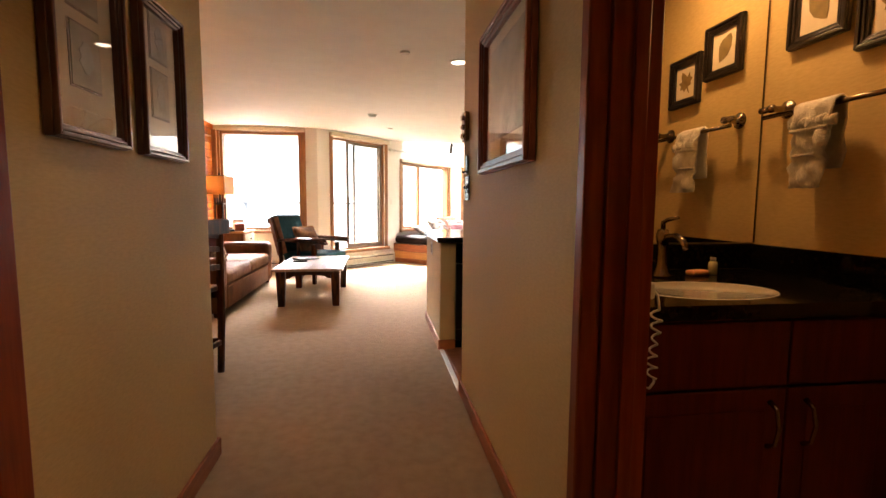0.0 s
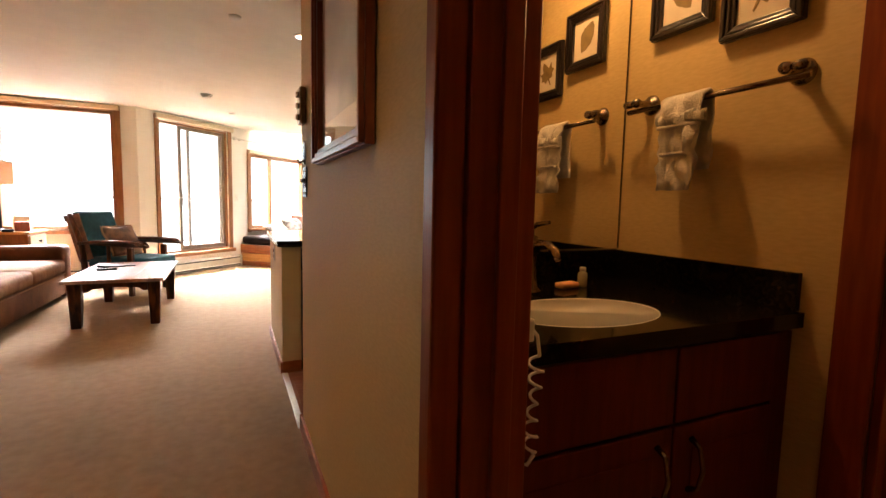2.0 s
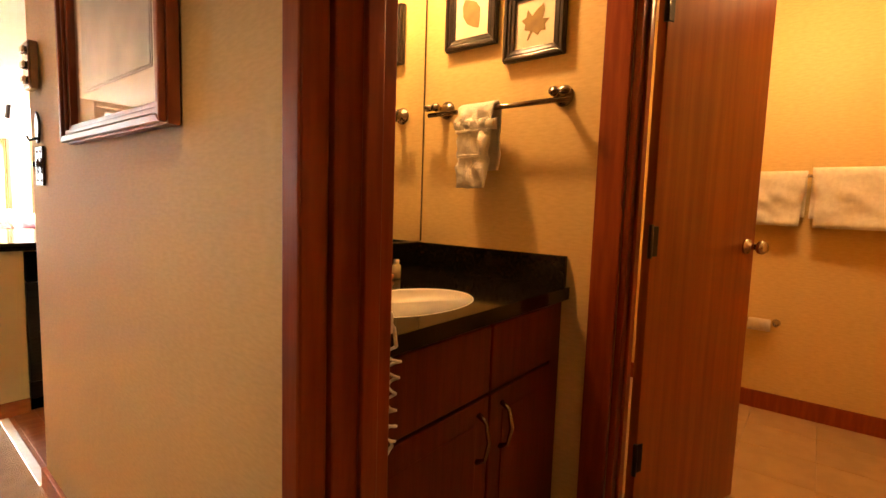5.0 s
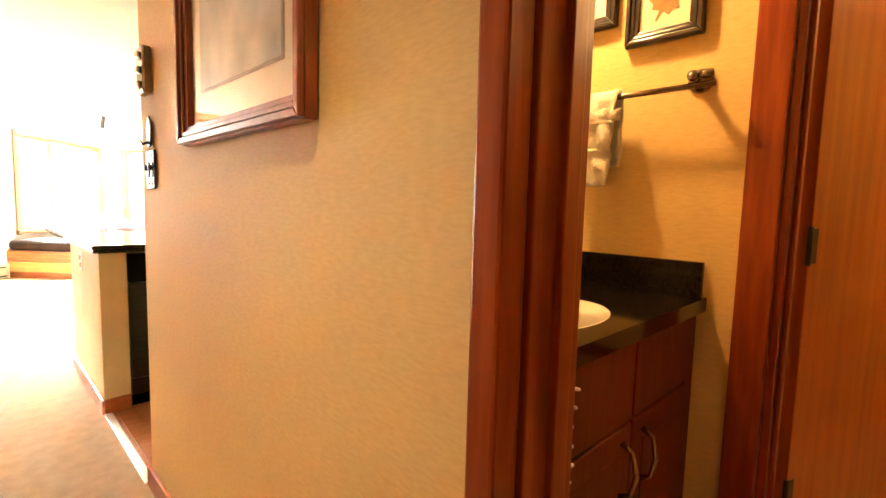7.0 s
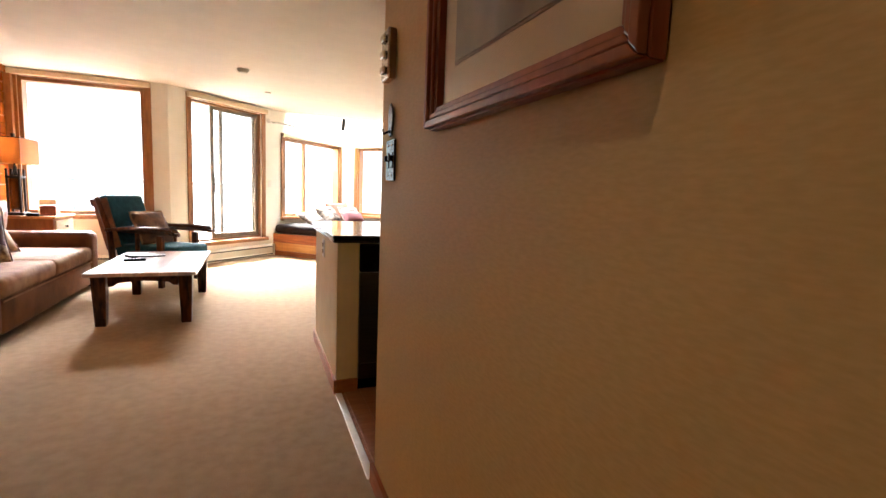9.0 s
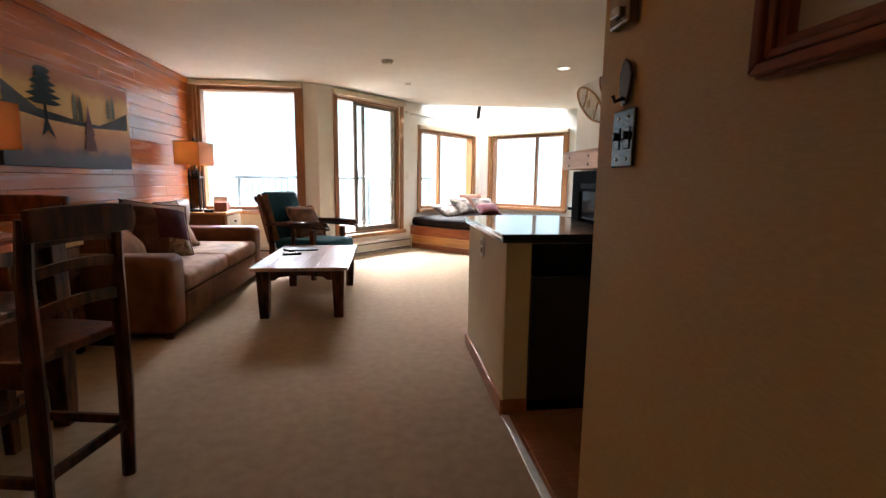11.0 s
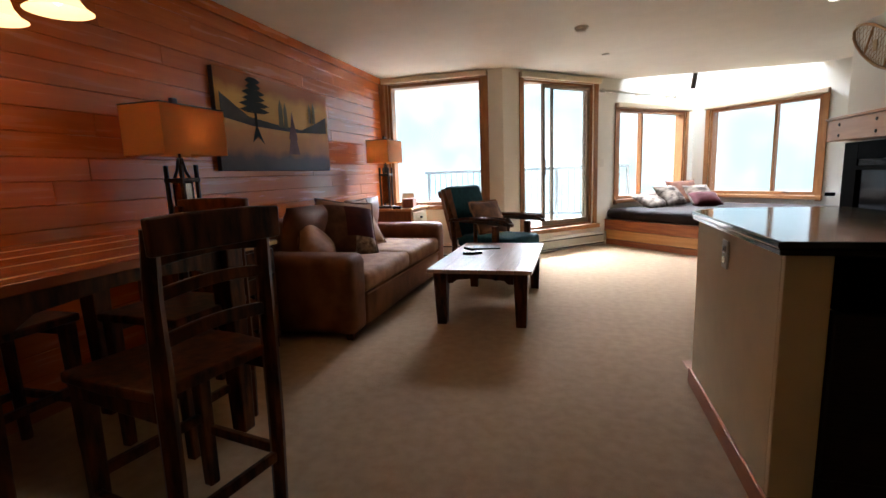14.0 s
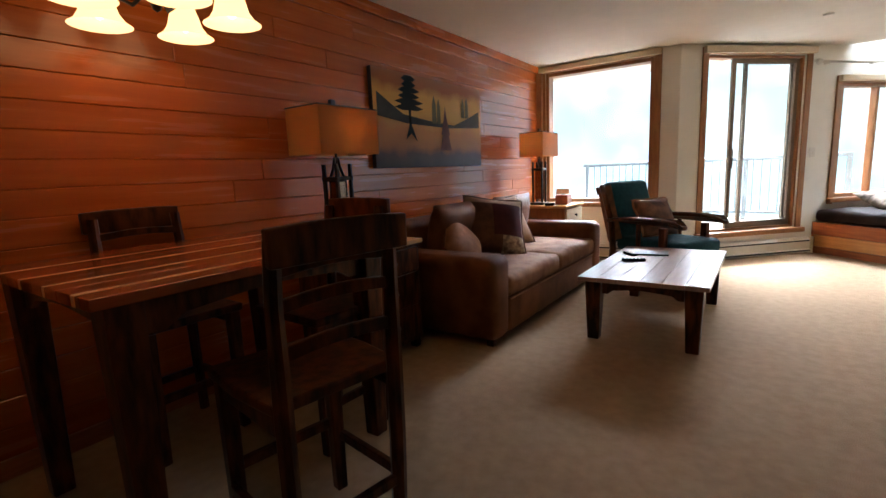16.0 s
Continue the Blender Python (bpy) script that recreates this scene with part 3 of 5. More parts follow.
# ---------------- windows ----------------
def window(name, m, span, depth, panes, blind=True, sill=True, casing_material=None):
    """Casing, frame, panes, sill and a rolled blind in an opening; m lays x along the wall and +y outwards."""
    a, b, lo_z, hi_z = span
    cm = casing_material or M_OAK
    w = thing(name, "fir-cased window with clear panes and a rolled-up cloth blind", "window", m, kind="structure")
    c = 0.075
    part("casing", boxes([(a - c, a, -0.02, -0.001, lo_z - c, hi_z + c), (b, b + c, -0.02, -0.001, lo_z - c, hi_z + c),
                          (a + 0.001, b - 0.001, -0.02, -0.001, hi_z, hi_z + c)], 0.004), cm, w)
    part("window_frame", boxes([(a + 0.002, a + 0.045, 0.0, depth, lo_z, hi_z), (b - 0.045, b - 0.002, 0.0, depth, lo_z, hi_z),
                                (a + 0.045, b - 0.045, 0.0, depth, hi_z - 0.045, hi_z - 0.002), (a + 0.045, b - 0.045, 0.0, depth, lo_z + 0.002, lo_z + 0.05)], 0.003), cm, w)
    if sill:
        part("window_sill", boxes([(a - c - 0.01, b + c + 0.01, -0.06, 0.0, lo_z - 0.055, lo_z - 0.002)], 0.008), cm, w)
    edges = [a + 0.045] + list(panes) + [b - 0.045]
    for x in panes:
        part("mullion", boxes([(x - 0.02, x + 0.02, 0.04, depth - 0.03, lo_z + 0.05, hi_z - 0.045)], 0.004), cm, w)
    for x0, x1 in zip(edges, edges[1:]):
        p = part("pane", boxes([(x0, x1, depth - 0.07, depth - 0.062, lo_z + 0.04, hi_z - 0.04)]), M_GLASS, w)
        p.visible_shadow = False
    if blind:
        bl = part("blind", boxes([(a - c, b + c, -0.075, -0.022, hi_z + 0.005, hi_z + c)], 0.012), M_BLIND, w, "beige rolled cloth blind")
    return w


m_ab, _ = along(A, B)
window("window_1", m_ab, W1, 0.15, [], True)
window("window_2", m_bc, W2, 0.15, [2.74])
m_cd, _ = along(C, D)
win3 = window("window_3", m_cd, W3, 0.15, [1.24])
part("latch", boxes([(1.42, 1.52, -0.03, -0.005, W3[2] + 0.03, W3[2] + 0.045), (1.45, 1.462, -0.045, -0.03, W3[2] + 0.033, W3[2] + 0.06)], 0.003), M_IRON, win3)

# sliding balcony door
sd = thing("sliding_door_1", "sliding glass balcony door in a fir casing, half open behind a fly screen", "door", m_bc, kind="structure")
a, b, zl, zh = DOOR
part("casing", boxes([(a - 0.075, a, -0.02, -0.001, zl - 0.02, zh + 0.075), (b, b + 0.075, -0.02, -0.001, zl - 0.02, zh + 0.075), (a + 0.001, b - 0.001, -0.02, -0.001, zh, zh + 0.075)], 0.004), M_OAK, sd)
part("threshold", boxes([(a - 0.09, b + 0.09, -0.07, 0.15, zl - 0.06, zl - 0.002)], 0.008), M_OAK, sd)
part("frame", boxes([(a + 0.002, a + 0.03, 0.02, 0.14, zl, zh), (b - 0.03, b - 0.002, 0.02, 0.14, zl, zh), (a + 0.03, b - 0.03, 0.02, 0.14, zh - 0.03, zh - 0.002), (a + 0.03, b - 0.03, 0.02, 0.14, zl + 0.001, zl + 0.03)], 0.003), M_OAK, sd)


def sash(x0, x1, y, w):
    s = part("sash", boxes([(x0, x0 + w, y, y + 0.035, zl + 0.03, zh - 0.03), (x1 - w, x1, y, y + 0.035, zl + 0.03, zh - 0.03), (x0 + w, x1 - w, y, y + 0.035, zh - 0.08, zh - 0.03), (x0 + w, x1 - w, y, y + 0.035, zl + 0.03, zl + 0.10)], 0.004), M_ALU, sd, "bronze metal sash")
    g = part("pane", boxes([(x0 + w, x1 - w, y + 0.014, y + 0.020, zl + 0.10, zh - 0.08)]), M_GLASS, s)
    g.visible_shadow = False
    return s


mid_sash = sash(0.70, b - 0.03, 0.05, 0.05)
sash(0.90, b - 0.05, 0.095, 0.045)
part("pull_handle", tube([(0.725, 0.05, 1.05), (0.725, 0.02, 1.08), (0.725, 0.02, 1.28), (0.725, 0.05, 1.31)], 0.008), M_IRON, mid_sash)
part("blind", boxes([(a - 0.08, b + 0.08, -0.075, -0.022, zh + 0.005, zh + 0.08)], 0.012), M_BLIND, sd, "beige rolled cloth blind")

# baseboard heaters


def heater(m, length, label):
    h = thing("baseboard_heater", label, "heater", m)
    part("body", poly([(0, 0.02), (-0.065, 0.02), (-0.065, 0.05), (-0.05, 0.06), (-0.05, 0.17), (-0.03, 0.2), (0, 0.2)], length, Matrix(((0, 0, 1, 0), (1, 0, 0, 0), (0, 1, 0, 0), (0, 0, 0, 1)))), M_HEATER, h)
    part("fin_slot", boxes([(0.04, length - 0.04, -0.067, -0.062, 0.03, 0.046), (0.04, length - 0.04, -0.0535, -0.049, 0.15, 0.166)]), M_IRON, h, "dark slot")
    for x in (0, length - 0.03):
        part("end_cap", boxes([(x, x + 0.03, -0.07, -0.001, 0.0, 0.205)], 0.004), M_HEATER, h)
    return h


heater(m_bc @ pose(0.05, -0.002, 0), 1.8, "cream enamel baseboard heater below the sliding door")
heater(m_ab @ pose(0.35, -0.02, 0), 1.35, "cream enamel baseboard heater below the wide window")
# curtain rod over the bay window
rod = thing("curtain_rod", "white curtain rod with rounded ends above the window", "rod", m_bc)
part("bar", tube([(1.74, -0.07, 2.24), (3.35, -0.07, 2.24)], 0.016, 10), M_PLASTIC, rod, "", True)
part("finial", lathe([(0.0, -0.02), (0.03, 0.0), (0.035, 0.03), (0.02, 0.055), (0.0, 0.06)], 14, pose(1.74, -0.07, 2.24, 0, -90, 0)), M_PLASTIC, rod, "", True)
part("finial", lathe([(0.0, -0.02), (0.03, 0.0), (0.035, 0.03), (0.02, 0.055), (0.0, 0.06)], 14, pose(3.35, -0.07, 2.24, 0, 90, 0)), M_PLASTIC, rod, "", True)
for x in (1.86, 2.5, 3.2):
    part("bracket", boxes([(x, x + 0.025, -0.08, -0.001, 2.22, 2.235)], 0.003), M_PLASTIC, rod)


def wall_plate(name, label, category, m, w, h, d, material, knob=True):
    t = thing(name, label, category, m)
    part("plate", boxes([(-w / 2, w / 2, -d, -0.001, -h / 2, h / 2)], min(0.004, d / 3)), material, t)
    if knob:
        part("toggle", boxes([(-w * 0.12, w * 0.12, -d - 0.008, -d, -h * 0.14, h * 0.14)], 0.002), material, t)
    return t


wall_plate("light_switch", "ivory light switch beside the balcony door", "switch", m_bc @ pose(1.80, -0.002, 1.22), 0.075, 0.115, 0.008, M_PLASTIC)

# ---------------- hall ----------------
EAST = pose(0, 0, 0, 0, 0, -90)      # x runs towards -y, +y runs to +x: things hung on a west-facing wall
WEST = pose(0, 0, 0, 0, 0, 90)


def on_east(x, y, z):
    return Matrix.Translation((x, y, z)) @ EAST


def on_west(x, y, z):
    return Matrix.Translation((x, y, z)) @ WEST


def picture(name, label, m, w, h, frame_w, frame_d, f_mat, m_mat, prints, glass=True, steps=True):
    """A framed picture hung on a wall; m's x runs along the wall, its -y faces the room, its origin is the middle of the frame."""
    t = thing(name, label, "picture", m)
    o, i = frame_w, frame_w * 0.45
    P, Q = w / 2, h / 2
    up = Matrix(((1, 0, 0, 0), (0, 0, -1, -0.002), (0, 1, 0, 0), (0, 0, 0, 1)))

    def mitred(f0, f1):
        u, v, e = f0 * o, f1 * o, 0.0005
        return (("frame_side", [(-P + u, -Q + u + e), (-P + v, -Q + v + e), (-P + v, Q - v - e), (-P + u, Q - u - e)]), ("frame_side", [(P - u, -Q + u + e), (P - u, Q - u - e), (P - v, Q - v - e), (P - v, -Q + v + e)]),
                ("frame_rail", [(-P + u + e, -Q + u), (P - u - e, -Q + u), (P - v - e, -Q + v), (-P + v + e, -Q + v)]), ("frame_rail", [(-P + u + e, Q - u), (-P + v + e, Q - v), (P - v - e, Q - v), (P - u - e, Q - u)]))

    rails = [part(nm, poly(pts, frame_d * 0.6, up, 0.002), f_mat, t) for nm, pts in mitred(0, 1)]
    if steps:
        for f0, f1, d0, d1 in ((0.06, 0.40, 0.601, 0.4), (0.46, 0.72, 0.601, 0.22)):
            for owner, (nm, pts) in zip(rails, mitred(f0, f1)):
                part("bead", poly(pts, frame_d * d1, Matrix.Translation((0, -frame_d * d0, 0)) @ up, 0.003), f_mat, owner)
    part("mat_board", boxes([(-w / 2 + o, w / 2 - o, -0.008, -0.003, -h / 2 + o, h / 2 - o)]), m_mat, t)
    for x0, x1, z0, z1, pm in prints:
        part("print_edge", boxes([(x0 - 0.006, x1 + 0.006, -0.010, -0.0085, z0 - 0.006, z1 + 0.006)]), M_FRAME_BR, t)
        part("print", boxes([(x0, x1, -0.0125, -0.0105, z0, z1)]), pm, t)
    if glass:
        g = part("glass", boxes([(-w / 2 + o, w / 2 - o, -0.018, -0.015, -h / 2 + o, h / 2 - o)]), M_GLASS, t)
        g.visible_shadow = False
    return t


# big print on the east wall
picture("framed_print", "large misty grey print in a stepped mahogany frame", on_east(-0.002, -0.602, 1.62), 0.715, 0.615, 0.05, 0.04, M_FRAME_RED, M_MAT,
        [(-0.235, 0.235, -0.17, 0.20, M_PRINT2)])
# two tall frames on the west wall, each with two small prints
for y in (-1.097, -0.68):
    pic = picture("botanical_picture", "tall brown frame with two small botanical prints on tan mat", on_west(-1.253, y, 1.572), 0.322, 0.505, 0.032, 0.035, M_FRAME_BR, M_MAT2,
                  [(-0.06, 0.06, -0.115, 0.035, M_PRINT), (-0.06, 0.06, 0.075, 0.215, M_PRINT)])
    pic["group"] = "botanical pictures in the hall"
    for z in (-0.04, 0.145):
        pts = [(0.028 * math.cos(q / 16 * 2 * math.pi) * (1 + 0.25 * math.sin(3 * q)), 0.04 * math.sin(q / 16 * 2 * math.pi) + z) for q in range(16)]
        part("plant_drawing", poly(pts, 0.001, Matrix(((1, 0, 0, 0), (0, 0, -1, -0.0128), (0, 1, 0, 0), (0, 0, 0, 1)))), M_PRINT2, pic)

# controls near the end of the east wall
th = thing("key_holder", "dark bronze wall box with small hooks", "wall box", on_east(-0.002, 0.205, 1.605))
part("body", boxes([(-0.045, 0.045, -0.03, -0.001, -0.08, 0.08)], 0.006), M_CHROME_DK, th)
for z in (-0.05, 0.0, 0.05):
    part("hook", boxes([(-0.02, 0.02, -0.042, -0.03, z - 0.012, z + 0.012)], 0.004), M_STEEL, th)
sw = thing("leaf_hook", "dark bronze leaf-shaped hook above the switch plate", "hook", on_east(-0.002, 0.19, 1.395))
part("leaf", poly([(-0.006, -0.055), (0.012, -0.05), (0.024, -0.02), (0.03, 0.012), (0.018, 0.04), (-0.006, 0.058), (-0.016, 0.05), (-0.028, 0.02), (-0.026, -0.02), (-0.018, -0.042)], 0.008, Matrix(((1, 0, 0, 0), (0, 0, -1, -0.003), (0, 1, 0, 0), (0, 0, 0, 1))), 0.003), M_BRONZE, sw)
part("peg", tube([(-0.004, -0.009, -0.035), (-0.004, -0.03, -0.045), (-0.004, -0.036, -0.03)], 0.005, 8), M_BRONZE, sw, "", True)
sp = thing("switch_plate", "dark bronze double switch plate at the wall end", "switch", on_east(-0.002, 0.187, 1.263))
part("plate", boxes([(-0.052, 0.052, -0.009, -0.001, -0.069, 0.069)], 0.004), M_BRONZE, sp)
for x in (-0.024, 0.024):
    part("toggle_frame", boxes([(x - 0.013, x + 0.013, -0.0115, -0.0092, -0.026, 0.026)], 0.002), M_BRONZE, sp)
    part("toggle", boxes([(x - 0.006, x + 0.006, -0.022, -0.0116, -0.004, 0.016)], 0.003), M_BRONZE, sp)
    for z in (-0.05, 0.05):
        part("screw", lathe([(0.0, 0.0), (0.005, 0.0), (0.004, 0.002), (0.0, 0.0025)], 10, pose(x, -0.0092, z, 90, 0, 0)), M_STEEL, sp, "", True)


def downlight(x, y, power, label, lit=True):
    d = thing("downlight", label, "light", pose(x, y, CEIL))
    part("ring", lathe([(0.062, -0.001), (0.085, -0.001), (0.082, -0.008), (0.066, -0.010), (0.062, -0.001)], 28), M_PLASTIC, d, "", True)
    part("lamp_face", lathe([(0.0, -0.004), (0.062, -0.004), (0.062, -0.002), (0.0, -0.002)], 24), M_SPOT, d, "glowing lamp face", True)
    if power:
        lamp("downlight_lamp", "SPOT", pose(x, y, CEIL - 0.03), power, WARM2, radius=0.05, spot=78, blend=0.9)
    return d


WARM2 = (1.0, 0.70, 0.40)
# the downlight at y -2.9 is added, unseen, to brighten the south hall
for x, y, p in ((0.22, 1.83, 4), (1.43, 4.46, 12), (-0.62, -1.15, HALL), (-0.62, -2.9, HALL)):
    downlight(x, y, p, "round recessed ceiling light, lit")["group"] = "downlights"
sm = thing("smoke_detector", "round white smoke detector on the ceiling", "smoke detector", pose(-0.57, 4.45, CEIL))
part("base", lathe([(0.0, -0.001), (0.065, -0.001), (0.065, -0.018), (0.0, -0.018)], 24), M_PLASTIC, sm, "", True)
part("cover", lathe([(0.0, -0.019), (0.052, -0.019), (0.05, -0.034), (0.035, -0.045), (0.0, -0.046)], 24), M_PLASTIC, sm, "", True)
for x, y in ((-0.273, 1.63), (-0.29, 5.65)):
    sp = thing("ceiling_sprinkler", "flat white sprinkler cap in the ceiling", "sprinkler", pose(x, y, CEIL), "sprinklers")
    part("cap", lathe([(0.0, -0.001), (0.042, -0.001), (0.04, -0.012), (0.0, -0.014)], 22), M_PLASTIC, sp, "", True)

# ---------------- washroom ----------------
van = thing("vanity_cabinet", "cherry vanity cabinet with two doors and two drawer fronts", "cabinet", pose(0, 0, -0.03))
part("body", boxes([(0.13, 1.062, -1.30, -0.66, 0.09, 0.895), (0.13, 1.062, -1.25, -0.66, 0.03, 0.089)]), M_VANITY, van)
for x0, x1, hx in ((0.14, 0.618, 0.568), (0.626, 0.985, 0.682)):
    d = part("door", boxes([(x0, x1, -1.318, -1.301, 0.11, 0.695)], 0.003), M_VANITY, van)
    part("door_panel", boxes([(x0 + 0.06, x1 - 0.06, -1.3215, -1.3185, 0.17, 0.635)], 0.002), M_VANITY, d)
    part("handle", tube([(hx, -1.319, 0.53), (hx, -1.345, 0.545), (hx, -1.356, 0.595), (hx, -1.345, 0.645), (hx, -1.319, 0.66)], [0.008, 0.0055, 0.0065, 0.0055, 0.008], 8), M_CHROME_DK, d, "arched antique nickel handle", True)
    part("drawer_front", boxes([(x0, x1, -1.318, -1.301, 0.705, 0.888)], 0.003), M_VANITY, van)
part("filler", boxes([(0.99, 1.062, -1.312, -1.301, 0.09, 0.888)], 0.002), M_VANITY, van)

vt = thing("granite_worktop", "black granite vanity top with a raised back edge", "worktop", pose(0, 0, -0.03))
SX, SY, SA, SB = 0.50, -1.12, 0.225, 0.155
bm = bmesh.new()
N = 40
outer = []
X0, X1, Y0, Y1 = 0.128, 1.066, -1.335, -0.657
for k in range(N):
    q = 2 * math.pi * k / N
    c, s = math.cos(q), math.sin(q)
    r = min((X1 - SX) / c if c > 1e-6 else 9, (X0 - SX) / c if c < -1e-6 else 9, (Y1 - SY) / s if s > 1e-6 else 9, (Y0 - SY) / s if s < -1e-6 else 9)
    outer.append((SX + r * c, SY + r * s))
for cx, cy in ((X0, Y0), (X1, Y0), (X0, Y1), (X1, Y1)):
    k = min(range(N), key=lambda j: math.dist(outer[j], (cx, cy)))
    outer[k] = (cx, cy)
inner = [(SX + SA * math.cos(2 * math.pi * k / N), SY + SB * math.sin(2 * math.pi * k / N)) for k in range(N)]
vs = {}
for nm, pts in (("o", outer), ("i", inner)):
    for z in (0.90, 0.94):
        vs[nm, z] = [bm.verts.new((x, y, z)) for x, y in pts]
for k in range(N):
    j = (k + 1) % N
    bm.faces.new((vs["o", 0.94][k], vs["o", 0.94][j], vs["i", 0.94][j], vs["i", 0.94][k]))
    bm.faces.new((vs["o", 0.90][k], vs["i", 0.90][k], vs["i", 0.90][j], vs["o", 0.90][j]))
    bm.faces.new((vs["o", 0.90][k], vs["o", 0.90][j], vs["o", 0.94][j], vs["o", 0.94][k]))
    bm.faces.new((vs["i", 0.90][k], vs["i", 0.94][k], vs["i", 0.94][j], vs["i", 0.90][j]))
part("slab", bm, M_GRANITE, vt)
part("side_splash", boxes([(1.046, 1.068, -1.322, -0.657, 0.941, 1.045)], 0.003), M_GRANITE, vt)
part("back_splash", boxes([(0.128, 1.045, -0.675, -0.657, 0.941, 1.045)], 0.003), M_GRANITE, vt)
sink = thing("sink_basin", "white oval undermount basin in the vanity top", "sink", pose(0, 0, -0.03))
prof = [(0.998, 0.938), (0.985, 0.941), (0.965, 0.934), (0.93, 0.90), (0.82, 0.85), (0.6, 0.815), (0.2, 0.80), (0.0, 0.799)]
bm = lathe(prof, 36)
for v in bm.verts:
    v.co.x, v.co.y = SX + v.co.x * SA, SY + v.co.y * SB
part("bowl", bm, M_PORC, sink, "", True)
part("drain", lathe([(0.0, 0.805), (0.022, 0.805), (0.024, 0.803), (0.022, 0.80)], 18, pose(SX, SY, 0)), M_STEEL, sink, "", True)
fa = thing("faucet", "single-lever antique nickel faucet behind the basin", "faucet", pose(0.52, -0.86, 0.91))
part("base", lathe([(0.034, 0.0), (0.034, 0.008), (0.024, 0.02), (0.019, 0.05), (0.017, 0.10), (0.02, 0.13), (0.024, 0.15), (0.018, 0.175), (0.0, 0.18)], 20), M_CHROME_DK, fa, "", True)
part("spout", tube([(0, -0.005, 0.12), (0, -0.04, 0.15), (0, -0.08, 0.155), (0, -0.115, 0.14), (0, -0.13, 0.115)], [0.014, 0.013, 0.012, 0.012, 0.013], 10), M_CHROME_DK, fa, "", True)
part("lever", tube([(0, 0, 0.175), (0, 0, 0.20), (0.0, -0.03, 0.212), (0, -0.085, 0.22)], [0.009, 0.009, 0.008, 0.006], 8), M_CHROME_DK, fa, "", True)
bo = thing("toiletry_bottle", "small pale shampoo bottle beside the basin", "bottle", pose(0.752, -0.83, 0.911))
part("flask", lathe([(0.014, 0.0), (0.016, 0.004), (0.016, 0.045), (0.009, 0.053)], 16), M_BOTTLE, bo, "", True)
part("cap", lathe([(0.010, 0.0535), (0.010, 0.066), (0.0, 0.067)], 14), M_PLASTIC, bo, "", True)
so = thing("soap_bar", "peach soap bar in a wrapper beside the basin", "soap", pose(0.685, -0.835, 0.911, 0, 0, 12))
part("bar", boxes([(-0.04, 0.04, -0.022, 0.022, 0.0, 0.02)], 0.008, None, 3), M_SOAP, so, "", True)
mi = thing("vanity_mirror", "frameless wall mirror above the vanity back edge", "mirror", pose(0, 0, -0.03))
part("glass_plate", boxes([(0.135, 1.064, -0.662, -0.656, 1.05, 2.25)]), M_MIRROR, mi)
part("edge_channel", boxes([(1.0645, 1.0685, -0.665, -0.656, 1.05, 2.25)]), M_CHROME_DK, mi)
# coiled hair-dryer cord
co = thing("coiled_cord", "white coiled hair dryer cord hanging by the vanity", "cord", pose(0.152, -1.41, -0.03))
part("coil", tube([((0.010 + 0.003 * math.sin(k * 0.21)) * math.cos(k * 0.785) + 0.004 * math.sin(k * 0.13), (0.010 + 0.003 * math.sin(k * 0.21)) * math.sin(k * 0.785), 0.95 - k * 0.0036) for k in range(50)], 0.0028, 6), M_PLASTIC, co, "", True)
part("wall_boss", boxes([(-0.028, -0.012, -0.016, 0.016, 0.98, 1.02)], 0.005), M_PLASTIC, co)
part("lead", tube([(0.010, 0, 0.95), (0.004, 0, 0.985), (-0.014, 0, 1.005)], 0.0034, 6), M_PLASTIC, co, "", True)
part("tail", tube([(0.006, 0.0, 0.772), (0.0, 0.010, 0.75), (-0.015, 0.016, 0.755), (-0.026, 0.014, 0.80), (-0.03, 0.01, 0.98)], 0.0034, 6), M_PLASTIC, co, "", True)


def leaf_shape(kind):
    if kind == 0:
        return [(0.0, -0.06), (0.02, -0.035), (0.04, 0.0), (0.035, 0.03), (0.012, 0.06), (0.0, 0.07), (-0.02, 0.055), (-0.036, 0.02), (-0.034, -0.015), (-0.015, -0.045)]
    return [(0.002, -0.062), (0.006, -0.03), (0.03, -0.036), (0.034, -0.018), (0.052, -0.012), (0.040, 0.004), (0.048, 0.026), (0.024, 0.018), (0.018, 0.044), (0.004, 0.064), (-0.010, 0.042), (-0.020, 0.016), (-0.046, 0.03), (-0.040, 0.006), (-0.052, -0.010), (-0.032, -0.018), (-0.028, -0.034), (-0.004, -0.03), (-0.003, -0.062)]


for y, z, kind in ((-0.895, 1.884, 0), (-1.16, 1.802, 1)):
    p = picture("leaf_picture", "black wooden frame holding one pressed leaf on cream", on_east(1.068, y, z), 0.232, 0.245, 0.04, 0.028, M_FRAME_DK, M_MAT, [], False, True)
    p["group"] = "leaf pictures in the washroom"
    part("leaf", poly(leaf_shape(kind), 0.0015, pose(0, -0.0085, 0, 0, 25 if kind else -30, 0) @ Matrix(((1, 0, 0, 0), (0, 0, -1, 0), (0, 1, 0, 0), (0, 0, 0, 1)))), M_LEAF2 if kind else M_LEAF, p)

